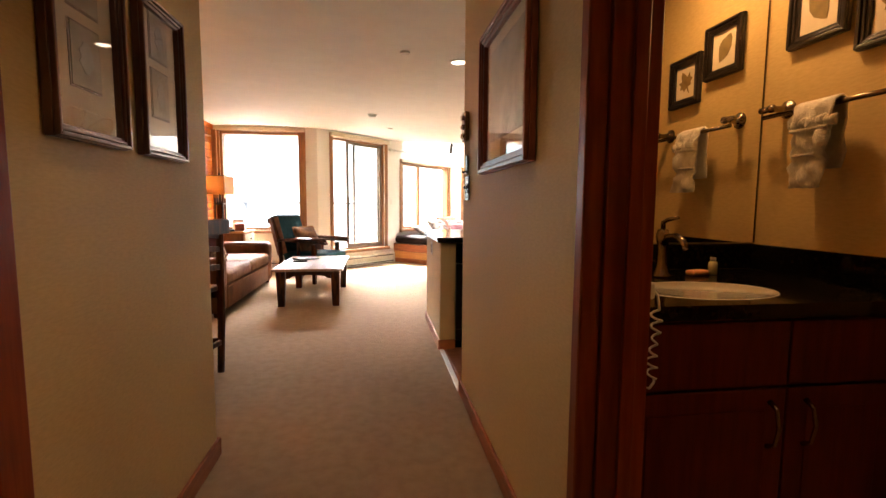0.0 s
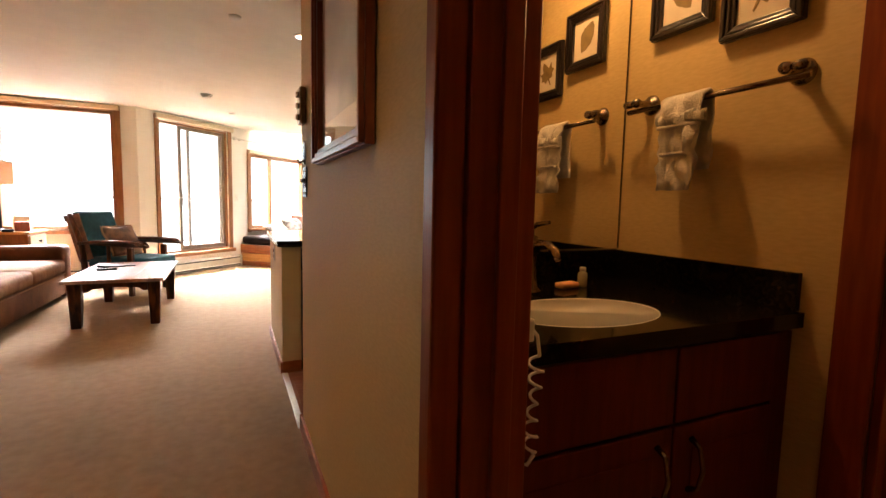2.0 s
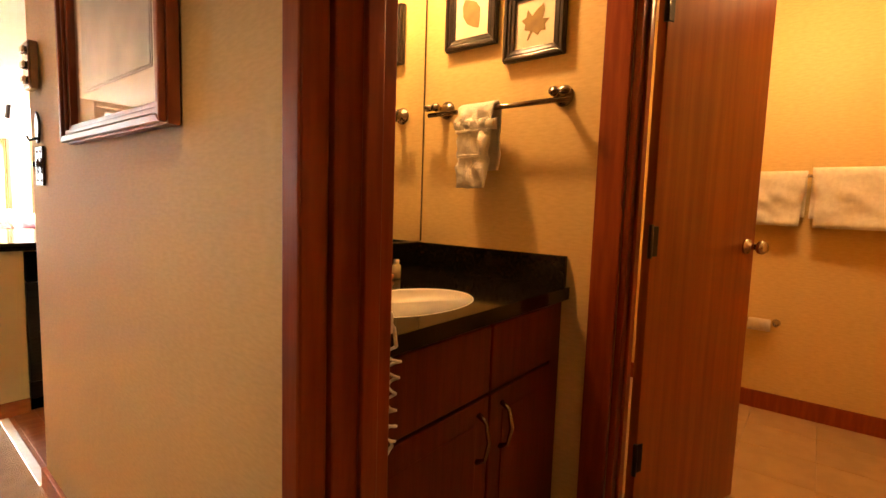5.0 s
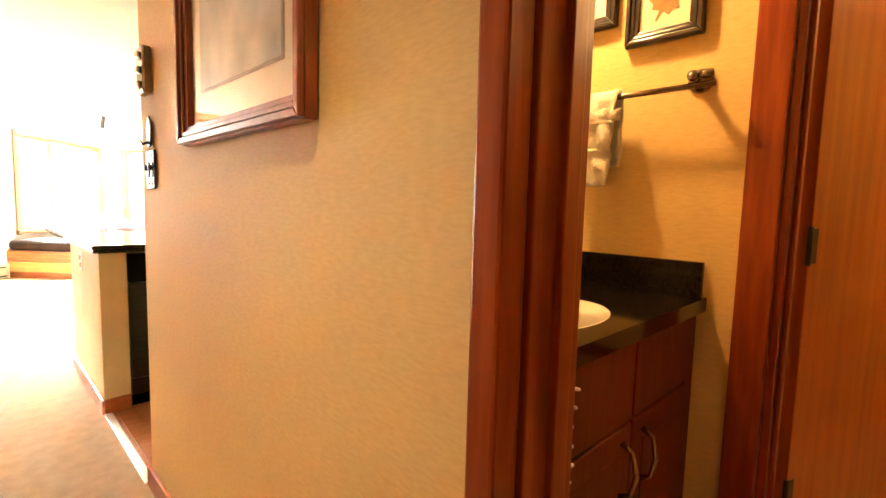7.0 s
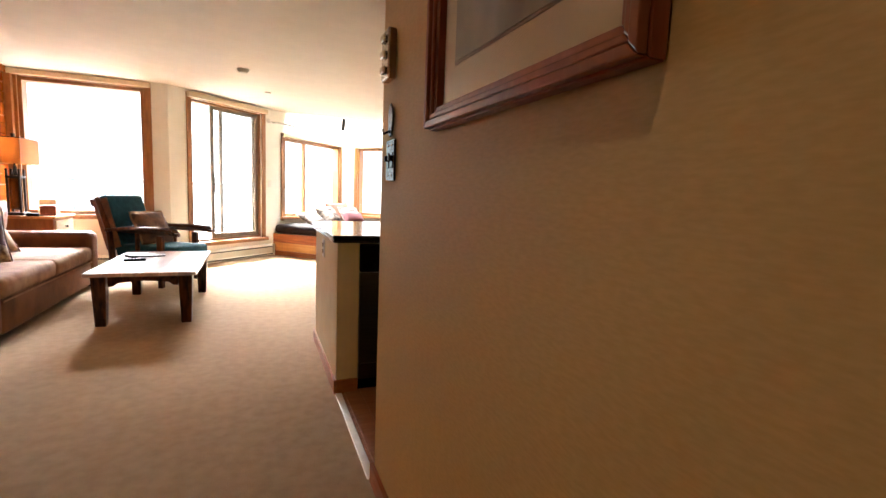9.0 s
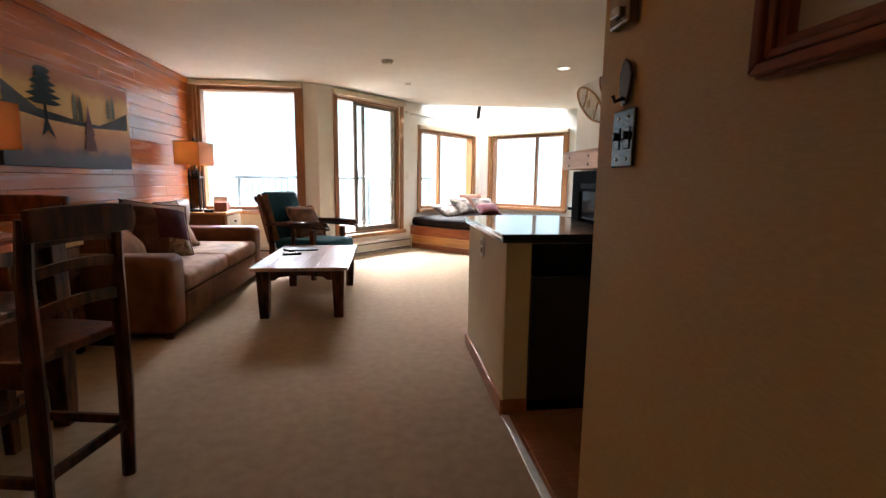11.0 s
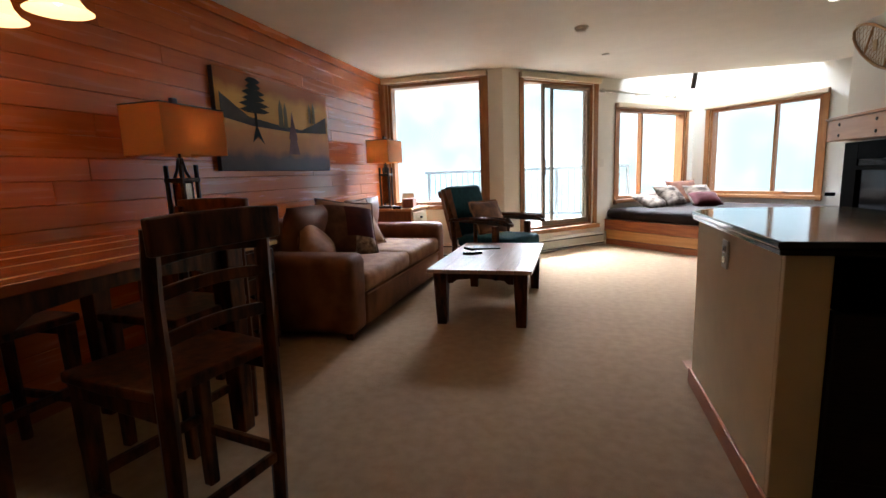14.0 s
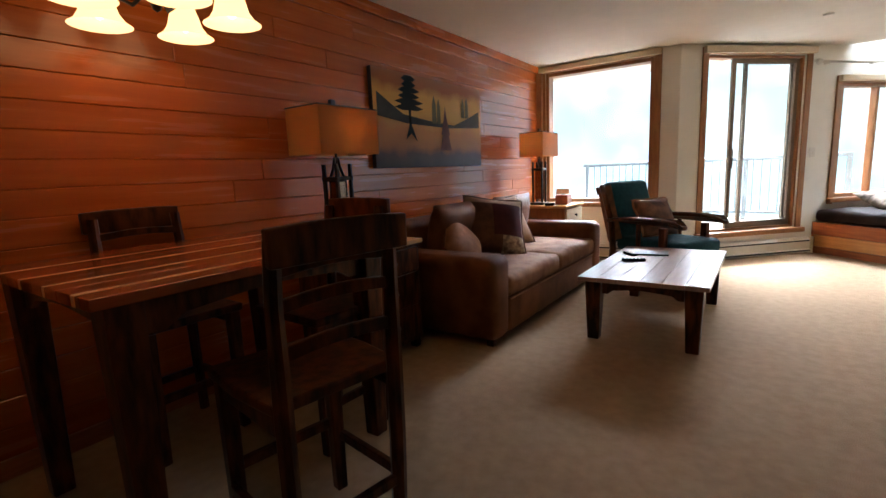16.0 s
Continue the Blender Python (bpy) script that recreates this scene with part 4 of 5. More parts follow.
# towel bar with a folded hand towel
tb = thing("towel_bar", "antique nickel towel bar with round rosettes", "towel bar")
part("bar", tube([(0.995, -0.75, 1.517), (0.995, -1.335, 1.517)], 0.009, 12), M_CHROME_DK, tb, "", True)
for y in (-0.785, -1.275):
    part("rosette", lathe([(0.0, 0.0), (0.036, 0.001), (0.034, 0.008), (0.022, 0.014), (0.014, 0.022), (0.012, 0.06), (0.017, 0.07), (0.014, 0.085), (0.0, 0.088)], 20, pose(1.069, y, 1.545, 0, -90, 0)), M_CHROME_DK, tb, "", True)
    part("finial", lathe([(0.0, -0.02), (0.012, -0.016), (0.014, 0.0), (0.012, 0.016), (0.0, 0.02)], 14, pose(0.995, y + (0.035 if y > -1 else -0.035), 1.545, 90, 0, 0)), M_CHROME_DK, tb, "", True)


def draped(name, label, cx, y0, y1, zt, front, back, lean=1, ruffle=0.006, seed=0, m_=None):
    """A towel hung over a bar that runs along y."""
    t = thing(name, label, "towel")
    bm = bmesh.new()
    rows = []
    path = [(-0.021, -back + k * back / 8) for k in range(9)] + [(-0.018, 0.005), (0.0, 0.016), (0.018, 0.005)] + [(0.023, -k * front / 12) for k in range(13)]
    for i, (dx, dz) in enumerate(path):
        row = []
        for j in range(13):
            u = j / 12
            n_ = noise.noise((u * 4 + seed, dz * 16, i * 0.1))
            wave = ruffle * n_ * (1 if abs(dz) > 0.02 else 0.25) * 2.2
            taper = 1 - 0.12 * min(1, abs(dz) / 0.2) * (1 if i > 11 else 0)
            y = (y0 + y1) / 2 + (u - 0.5) * (y1 - y0) * taper
            row.append(bm.verts.new((cx - dx * lean + (-abs(wave) * 1.6 if i > 11 else wave * 0.4) * lean, y, zt + dz)))
        rows.append(row)
    for r0, r1 in zip(rows, rows[1:]):
        for j in range(12):
            bm.faces.new((r0[j], r0[j + 1], r1[j + 1], r1[j]))
    ob = part("cloth", bm, M_TOWEL, t, "", True)
    sol = ob.modifiers.new("thickness", "SOLIDIFY")
    sol.thickness, sol.offset = 0.007, 0
    return t


tw = draped("hand_towel", "white hand towel with a tied ruffle hung over the bar", 0.995, -0.912, -1.068, 1.522, 0.285, 0.22, 1, 0.02, 3)
for rib in ((0.946, 0.972, -1.062, -0.918, 1.430, 1.441), (0.946, 0.970, -1.048, -0.932, 1.345, 1.355)):
    part("ribbon", boxes([rib], 0.004), M_TOWEL, tw)
for k in range(5):
    part("ruffle", cushion(0.04, 0.05, 0.03, pose(0.960, -0.935 - k * 0.032, 1.456 + 0.006 * (k % 2), 0, 90, 20 * (k % 3 - 1)), 6, k), M_TOWEL, tw, "", True)

# inner door, standing open
idm = Matrix.Translation((1.21, -1.513, 0)) @ Matrix.Rotation(math.atan2(-0.232, 0.60), 4, "Z")
idr = thing("washroom_door", "flat cherry door standing open on black hinges", "door", idm)
part("leaf", boxes([(0.006, 0.643, -0.035, 0.0, 0.012, 2.035)], 0.003), M_CHERRY2, idr)
for z in (0.33, 1.075, 1.82):
    part("hinge", boxes([(-0.008, 0.034, -0.040, -0.0355, z - 0.05, z + 0.05)], 0.002), M_IRON, idr)
    part("hinge_pin", tube([(-0.006, -0.040, z - 0.055), (-0.006, -0.040, z + 0.055)], 0.008, 8), M_IRON, idr, "", True)
part("knob", lathe([(0.030, 0), (0.030, 0.006), (0.012, 0.012), (0.011, 0.035), (0.024, 0.045), (0.027, 0.06), (0.018, 0.072), (0.0, 0.075)], 20, pose(0.585, -0.035, 1.05, 90, 0, 0)), M_STEEL, idr, "round nickel knob", True)
part("latch_plate", boxes([(0.643, 0.645, -0.03, -0.005, 1.04, 1.11)]), M_STEEL, idr)
# beyond the door: towel rack and paper holder
tr = thing("towel_rack", "nickel towel rack on the yellow wall", "towel rack")
part("bar", tube([(2.90, -1.5, 1.40), (2.90, -2.5, 1.40)], 0.009, 10), M_STEEL, tr, "", True)
for y in (-1.5, -2.5):
    part("bracket", tube([(2.90, y, 1.40), (2.966, y, 1.40)], 0.012, 10), M_STEEL, tr, "", True)
draped("bath_towel", "folded white bath towel over the rack", 2.90, -1.56, -1.90, 1.41, 0.29, 0.24, 1, 0.018, 5)["group"] = "bath towels"
draped("bath_towel", "folded white bath towel over the rack", 2.885, -1.92, -2.32, 1.425, 0.31, 0.26, 1, 0.024, 9)["group"] = "bath towels"
tp = thing("paper_holder", "nickel holder with a paper roll", "paper holder")
for y in (-1.66, -1.82):
    part("post", lathe([(0.022, 0), (0.02, 0.008), (0.009, 0.014), (0.009, 0.06), (0.013, 0.07), (0.0, 0.075)], 16, pose(2.967, y, 0.54, 0, -90, 0)), M_STEEL, tp, "", True)
part("roll", lathe([(0.014, -0.055), (0.036, -0.055), (0.036, 0.055), (0.014, 0.055), (0.014, -0.055)], 26, pose(2.90, -1.74, 0.53, 90, 0, 0)), M_TOWEL, tp, "white paper roll", True)

# ---------------- kitchen peninsula ----------------
pen = thing("kitchen_peninsula", "cream drywall peninsula with a dark end panel below a black counter", "peninsula")
part("body", boxes([(-0.018, 0.60, 1.25, 2.235, 0.0, 0.868)]), M_PEN, pen)
part("end_wall", boxes([(-0.018, 0.105, 1.222, 1.2495, 0.0, 0.868)], 0.003), M_PEN, pen)
part("baseboard", boxes([(-0.032, -0.019, 1.21, 2.25, 0.0, 0.085), (-0.019, 0.105, 1.208, 1.221, 0.0, 0.085)], 0.004), M_BASE, pen, "reddish wooden baseboard")
dw = thing("dishwasher", "built-in dishwasher with stainless door below a black control panel", "dishwasher")
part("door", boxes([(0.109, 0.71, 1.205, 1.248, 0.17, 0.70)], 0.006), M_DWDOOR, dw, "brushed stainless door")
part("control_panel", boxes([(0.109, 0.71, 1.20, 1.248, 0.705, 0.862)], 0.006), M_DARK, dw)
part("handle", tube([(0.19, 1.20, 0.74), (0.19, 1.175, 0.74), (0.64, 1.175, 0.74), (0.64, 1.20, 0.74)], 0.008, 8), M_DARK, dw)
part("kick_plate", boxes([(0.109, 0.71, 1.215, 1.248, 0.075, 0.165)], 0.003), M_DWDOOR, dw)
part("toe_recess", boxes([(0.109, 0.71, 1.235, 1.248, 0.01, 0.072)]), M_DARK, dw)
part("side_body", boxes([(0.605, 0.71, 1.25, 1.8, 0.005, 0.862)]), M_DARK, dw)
ctop = thing("peninsula_counter", "polished black granite counter with a clipped corner", "worktop")
part("slab", poly([(-0.05, 1.185), (0.80, 1.185), (0.80, 1.42), (0.62, 1.50), (0.68, 2.40), (0.10, 2.40), (-0.05, 2.25)], 0.024, pose(0, 0, 0.888), 0.006), M_BLACK, ctop)
part("lower_edge", poly([(-0.045, 1.19), (0.795, 1.19), (0.795, 1.417), (0.615, 1.497), (0.675, 2.395), (0.102, 2.395), (-0.045, 2.248)], 0.0175, pose(0, 0, 0.87), 0.003), M_BLACK, ctop)
ol = thing("wall_outlet", "white double wall outlet on the peninsula side", "outlet", Matrix.Translation((-0.019, 1.77, 0.775)) @ EAST)
part("plate", boxes([(-0.036, 0.036, -0.008, -0.001, -0.058, 0.058)], 0.003), M_PLASTIC, ol)
for z in (-0.022, 0.022):
    part("socket", boxes([(-0.017, 0.017, -0.011, -0.008, z - 0.014, z + 0.014)], 0.003), M_CHROME_DK, ol)

# ---------------- fireplace wall ----------------
fp = thing("fireplace", "black gas fireplace insert with a dark glass front", "fireplace")
for nm, bx in (("side_panel", (1.86, 2.055, 3.73, 3.96, 0.56, 1.295)), ("side_panel", (1.86, 2.055, 4.86, 5.09, 0.56, 1.295)), ("header_panel", (1.86, 2.055, 3.961, 4.859, 1.14, 1.295)), ("lower_panel", (1.86, 2.055, 3.961, 4.859, 0.56, 0.66))):
    part(nm, boxes([bx], 0.004), M_DARK, fp)
part("firebox", boxes([(2.0, 2.05, 3.962, 4.858, 0.662, 1.138)]), M_DARK, fp)
part("glass_front", boxes([(1.885, 1.893, 3.97, 4.85, 0.70, 1.04)]), M_FIREGLASS, fp, "dark reflecting glass")
part("hood", boxes([(1.84, 1.90, 3.96, 4.86, 1.045, 1.08)], 0.006), M_DARK, fp)
for k in range(5):
    part("louvre", boxes([(1.868, 1.89, 3.97, 4.85, 1.086 + k * 0.011, 1.091 + k * 0.011)]), M_IRON, fp)
part("badge", boxes([(1.855, 1.859, 4.30, 4.36, 1.19, 1.21)]), M_PLASTIC, fp, "small white label")
he = thing("hearth_ledge", "dark wooden hearth ledge under the fireplace", "hearth")
part("ledge", boxes([(1.58, 2.055, 3.05, 5.12, 0.50, 0.555)], 0.008), M_RUSTIC, he)
part("plinth", boxes([(1.64, 2.055, 3.08, 5.08, 0.0, 0.499)]), M_WALL, he)
ma = thing("mantel_shelf", "pale fir mantel beam with round bolt heads", "mantel")
part("beam", boxes([(1.78, 2.055, 3.0, 5.27, 1.315, 1.515)], 0.008), M_MANTEL, ma)
part("shelf", boxes([(1.765, 2.055, 2.98, 5.285, 1.516, 1.54)], 0.005), M_MANTEL, ma)
for k in range(4):
    for z in (1.365, 1.465):
        part("bolt", lathe([(0.0, -0.008), (0.014, -0.005), (0.016, 0.001)], 12, pose(1.779, 3.3 + k * 0.58, z, 0, 90, 0)), M_IRON, ma, "", True)
wall_plate("fire_switch", "white switch plate on the mantel beam", "switch", on_east(1.778, 3.92, 1.385), 0.075, 0.115, 0.008, M_PLASTIC)
mc = thing("mantel_clock", "small dark framed clock on the mantel", "clock", on_east(1.90, 3.62, 1.541))
part("case", boxes([(-0.06, 0.06, -0.025, 0.025, 0.0, 0.095)], 0.006), M_FRAME_DK, mc)
part("face", boxes([(-0.042, 0.042, -0.028, -0.0255, 0.014, 0.082)], 0.001), M_PLASTIC, mc, "pale face")
pn = thing("wall_panelling", "vertical fir boards beside the fireplace", "panelling", kind="structure")
for k in range(9):
    y = 2.65 + k * 0.12
    part("board", boxes([(1.885, 1.91, y, y + 0.114, 0.556 if y > 3.0 else 0.0, 1.314)], 0.005), M_BOARD, pn)


part("chase", boxes([(1.911, 2.057, 2.645, 3.726, 0.556, 1.314)]), M_BOARD, pn)


def snowshoe(head, tail, width):
    """A bent-wood snowshoe flat on the wall x = 2.05; head and tail are (y, z)."""
    s = thing("snowshoe", "bent ash snowshoe with rawhide lacing hung on the wall", "snowshoe", None, "snowshoes on the wall")
    hv, tv = Vector(head), Vector(tail)
    ax = (tv - hv)
    length = ax.length
    ax.normalize()
    nx = Vector((-ax.y, ax.x))

    def at(u, v):
        p = hv + ax * (u * length) + nx * v
        return (2.035, p.x, p.y)

    def half(u):
        if u < 0.34:
            return width / 2 * math.sqrt(max(0, 1 - ((u - 0.34) / 0.34) ** 2))
        return width / 2 * (0.5 + 0.5 * math.cos(math.pi * (min(u, 0.80) - 0.34) / 0.48))

    us = [0.0 + k / 40 for k in range(41)]
    left = [at(u, half(u) + (0.009 if u > 0.70 else 0)) for u in us if u >= 0.0]
    right = [at(u, -half(u) - (0.009 if u > 0.70 else 0)) for u in us]
    part("bow", tube(right[::-1] + left[1:], 0.014, 8), M_WICK, s, "", True)
    for u in (0.20, 0.45):
        part("crossbar", tube([at(u, -half(u)), at(u, half(u))], 0.010, 8), M_WICK, s, "", True)
    for u0, u1, cnt in ((0.02, 0.20, 4), (0.20, 0.45, 8), (0.45, 0.74, 4)):
        bm = bmesh.new()
        for k in range(cnt):
            u = u0 + (u1 - u0) * (k + 0.5) / cnt
            for d in (0.05, -0.05):
                ua, ub = min(max(u + d, u0), u1), min(max(u - d, u0), u1)
                piece = tube([at(ua, -half(ua)), at(ub, half(ub))], 0.0021, 5)
                me = bpy.data.meshes.new("lace")
                piece.to_mesh(me)
                piece.free()
                bm.from_mesh(me)
                bpy.data.meshes.remove(me)
        tagged(part("lacing", bm, M_LACE, s), kind="stuff")
    part("binding", boxes([(2.018, 2.03, -0.03, 0.03, -0.05, 0.05)], 0.004, Matrix.Translation((0, hv.x + ax.x * length * 0.3, hv.y + ax.y * length * 0.3))), M_LACE, s)
    return s


snowshoe((5.50, 2.385), (4.16, 1.645), 0.30)
snowshoe((4.82, 2.425), (3.52, 1.68), 0.32)

# ---------------- window bay: platform bed ----------------
m_bed = Matrix.Translation((*C, 0)) @ Matrix.Rotation(radians(-45), 4, "Z")      # x along the east window, -y into the room
bed = thing("platform_bed", "built-in wooden platform bed with a dark brown bedspread", "bed", m_bed)
part("base", boxes([(0.03, 2.30, -2.09, -0.03, 0.03, 0.37)], 0.006), M_CEDAR2, bed, "reddish wood base")
part("plinth", boxes([(0.06, 2.28, -2.07, -0.05, 0.0, 0.029)]), M_DARK, bed)
part("front_board", boxes([(0.0, 2.30, -2.115, -2.091, 0.225, 0.38)], 0.006), M_CEDAR2, bed, "varnished reddish front board")
part("front_board", boxes([(0.0, 2.30, -2.115, -2.091, 0.085, 0.222)], 0.006), M_BEDLIGHT, bed, "lighter golden front board")
part("baseboard", boxes([(0.0, 2.30, -2.125, -2.091, 0.002, 0.083)], 0.005), M_CEDAR2, bed)
bm = boxes([(0.0, 2.30, -2.10, -0.02, 0.381, 0.53)], 0.06, None, 4)
bmesh.ops.subdivide_edges(bm, edges=[e for e in bm.edges if e.calc_length() > 0.5], cuts=14, use_grid_fill=True)
for v in bm.verts:
    v.co.z += 0.012 * noise.noise((v.co.x * 4, v.co.y * 4, 1.0)) if v.co.z > 0.51 else 0
part("bedspread", bm, M_BED, bed, "dark brown bedspread", True)
for k, (x, y, z, w, h, rx, rz, pm) in enumerate(((0.28, -0.62, 0.70, 0.62, 0.42, 62, 80, M_PIL_DARK), (0.34, -1.05, 0.67, 0.6, 0.40, 48, 95, M_PIL_GREY), (0.62, -0.72, 0.66, 0.46, 0.40, 50, 75, M_PIL_GREY),
                                                (0.85, -0.95, 0.62, 0.42, 0.30, 35, 60, M_PIL_BURG), (0.30, -1.40, 0.60, 0.6, 0.42, 25, 90, M_PIL_GREY))):
    p = thing("bed_pillow", ("tan pillow" if pm is M_PIL_TAN else "burgundy cushion" if pm is M_PIL_BURG else "brown patterned pillow" if pm is M_PIL_DARK else "grey and brown patterned pillow") + " heaped on the dark bedspread", "pillow", m_bed @ pose(x, y, z + 0.02, rx, 0, rz), "pillows on the bed")
    part("cushion", cushion(w, h, 0.16, None, 12, k), pm, p, "", True)
ph = thing("sill_phone", "small dark gadget on the window sill", "gadget", m_cd @ pose(2.02, -0.04, W3[2] - 0.002))
part("body", boxes([(-0.06, 0.05, -0.02, 0.03, 0.0, 0.05)], 0.01, None, 3), M_DARK, ph)

# ---------------- living room ----------------
# coffee table
ct = thing("coffee_table", "rustic wooden coffee table with thick tapered legs", "table")
X0, X1, Y0, Y1, ZT = -1.69, -0.905, 2.94, 4.30, 0.437
n_pl = 6
for k in range(n_pl):
    w = (X1 - X0) / n_pl
    part("top_plank", boxes([(X0 + k * w, X0 + (k + 1) * w - 0.0012, Y0, Y1, ZT - 0.03, ZT)], 0.0025), M_COFFEE, ct)
for x, y in ((X0 + 0.095, Y0 + 0.075), (X1 - 0.085, Y0 + 0.075), (X0 + 0.095, Y1 - 0.075), (X1 - 0.085, Y1 - 0.075)):
    part("leg", taper_leg(x, y, 0, ZT - 0.031, 0.075, 0.105), M_RUSTIC, ct)


def apron(x0, x1, z_top, drop):
    """A rail whose lower edge rises in a soft wave at the middle."""
    pts = [(x0, z_top), (x1, z_top)]
    n = 14
    for k in range(n + 1):
        u = 1 - k / n
        pts.append((x0 + (x1 - x0) * u, z_top - drop * (1.0 if u < 0.14 or u > 0.86 else 0.62 + 0.10 * math.cos(2 * math.pi * u))))
    return pts


XZ = Matrix(((1, 0, 0, 0), (0, 0, 1, 0), (0, 1, 0, 0), (0, 0, 0, 1)))
YZ = Matrix(((0, 0, 1, 0), (1, 0, 0, 0), (0, 1, 0, 0), (0, 0, 0, 1)))
for y in (Y0 + 0.06, Y1 - 0.085):
    part("apron", poly(apron(X0 + 0.15, X1 - 0.14, ZT - 0.031, 0.085), 0.024, Matrix.Translation((0, y, 0)) @ XZ), M_RUSTIC, ct)
for x in (X0 + 0.08, X1 - 0.10):
    part("apron", poly(apron(Y0 + 0.13, Y1 - 0.13, ZT - 0.031, 0.085), 0.024, Matrix.Translation((x, 0, 0)) @ YZ), M_RUSTIC, ct)


def remote(x, y, rz, w, l, label):
    r = thing("remote_control", label, "remote", pose(x, y, ZT + 0.001, 0, 0, rz), "remotes on the table")
    part("body", boxes([(-w / 2, w / 2, -l / 2, l / 2, 0.0, 0.018)], 0.006, None, 3), M_DARK, r)
    for i in range(3):
        for j in range(5):
            part("button", boxes([(-w * 0.3 + i * w * 0.25, -w * 0.3 + i * w * 0.25 + 0.007, -l * 0.38 + j * l * 0.15, -l * 0.38 + j * l * 0.15 + 0.008, 0.018, 0.0205)]), M_HEATER, r)


remote(-1.48, 3.62, -75, 0.05, 0.17, "black remote control on the coffee table")
fd = thing("menu_folder", "dark thin folder lying on the coffee table", "folder", pose(-1.42, 3.96, ZT + 0.001, 0, 0, -80))
part("cover", boxes([(-0.09, 0.09, -0.13, 0.13, 0.0, 0.012)], 0.003), M_FRAME_DK, fd)
remote(-1.56, 3.86, 40, 0.045, 0.15, "slim black remote control on the coffee table")

# sofa
so = thing("sofa", "brown microsuede two-seat sofa against the cedar wall", "sofa")
SX0, SX1, SY0, SY1 = -3.10, -2.08, 2.47, 4.82
part("base", boxes([(SX0 + 0.02, SX1 + 0.0, SY0 + 0.23, SY1 - 0.23, 0.05, 0.30)], 0.03, None, 3), M_SOFA, so, "", True)
for y0, y1 in ((SY0, SY0 + 0.235), (SY1 - 0.235, SY1)):
    bm = boxes([(SX0 + 0.03, SX1 + 0.01, y0, y1, 0.04, 0.61)], 0.07, None, 5)
    for v in bm.verts:
        if v.co.z > 0.45:
            v.co.y += 0.02 * math.copysign(1, v.co.y - (y0 + y1) / 2)
    part("arm", bm, M_SOFA, so, "", True)
bm = boxes([(SX0, SX0 + 0.24, SY0 + 0.10, SY1 - 0.10, 0.04, 0.82)], 0.08, None, 5)
part("backrest", bm, M_SOFA, so, "", True)
ym = (SY0 + SY1) / 2
for y0, y1 in ((SY0 + 0.225, ym - 0.002), (ym + 0.002, SY1 - 0.225)):
    bm = boxes([(SX0 + 0.24, SX1 + 0.015, y0, y1, 0.30, 0.455)], 0.05, None, 4)
    bmesh.ops.subdivide_edges(bm, edges=[e for e in bm.edges if e.calc_length() > 0.3], cuts=8, use_grid_fill=True)
    for v in bm.verts:
        if v.co.z > 0.44:
            u, w_ = (v.co.x - SX0 - 0.62) / 0.4, (v.co.y - (y0 + y1) / 2) / 0.42
            v.co.z += 0.02 * max(0, 1 - u * u) * max(0, 1 - w_ * w_) + 0.006 * noise.noise((v.co.x * 7, v.co.y * 7, 2))
    part("seat_cushion", bm, M_SEAT, so, "woven tan seat cushion", True)
    bm = cushion(0.80, 0.50, 0.24, pose(SX0 + 0.31, (y0 + y1) / 2, 0.68, 90, 0, 90) @ pose(0, 0, 0, 12, 0, 0), 12, y0, 0.03)
    part("back_cushion", bm, M_SOFA, so, "", True)
part("front_seam", boxes([(SX1 + 0.001, SX1 + 0.008, SY0 + 0.24, SY1 - 0.24, 0.285, 0.297)], 0.002), M_SEAT, so)
for x in (SX0 + 0.08, SX1 - 0.06):
    for y in (SY0 + 0.07, SY1 - 0.07):
        part("foot", taper_leg(x, y, 0.0, 0.06, 0.05, 0.06), M_RUSTIC, so)


def throw_pillow(x, y, z, rx, rz, w, h, material, label, seed, roll=0, band=None):
    p = thing("throw_pillow", label, "pillow", pose(x, y, z, 0, 0, rz) @ pose(0, 0, 0, rx, 0, 0) @ pose(0, 0, 0, 0, 0, roll), "pillows on the sofa")
    part("cushion", cushion(w, h, 0.17, None, 14, seed), material, p, "", True)
    part("piping", tube([(w / 2 * math.cos(q) / max(abs(math.cos(q)), abs(math.sin(q))) * (0.995 - 0.07 * abs(math.sin(2 * q + math.pi / 2))), h / 2 * math.sin(q) / max(abs(math.cos(q)), abs(math.sin(q))) * (0.995 - 0.07 * abs(math.sin(2 * q + math.pi / 2))), 0) for q in [2 * math.pi * k / 48 for k in range(48)]], 0.007, 6, True), M_PIL_DARK, p, "dark corded edge", True)
    if band:
        g = cushion(w, h, 0.182, None, 14, seed)
        bad = [f for f in g.faces if f.calc_center_median().z < 0 or not (band[0] * w < f.calc_center_median().x < band[1] * w and band[2] * h < f.calc_center_median().y < band[3] * h)]
        bmesh.ops.delete(g, geom=bad, context="FACES")
        part("patch", g, M_PIL_BURG, p, "burgundy patchwork panel", True)
        for x0, x1, y0, y1, pm, lab in ((-0.5, 0.5, 0.34, 0.5, M_PIL_TAN, "tan patchwork band"), (0.1, 0.46, -0.48, -0.2, M_PIL_FLORAL, "pale floral patchwork corner")):
            g = cushion(w, h, 0.181, None, 14, seed)
            bad = [f for f in g.faces if f.calc_center_median().z < 0 or not (x0 * w < f.calc_center_median().x < x1 * w and y0 * h < f.calc_center_median().y < y1 * h)]
            bmesh.ops.delete(g, geom=bad, context="FACES")
            part("patch", g, pm, p, lab, True)
    return p


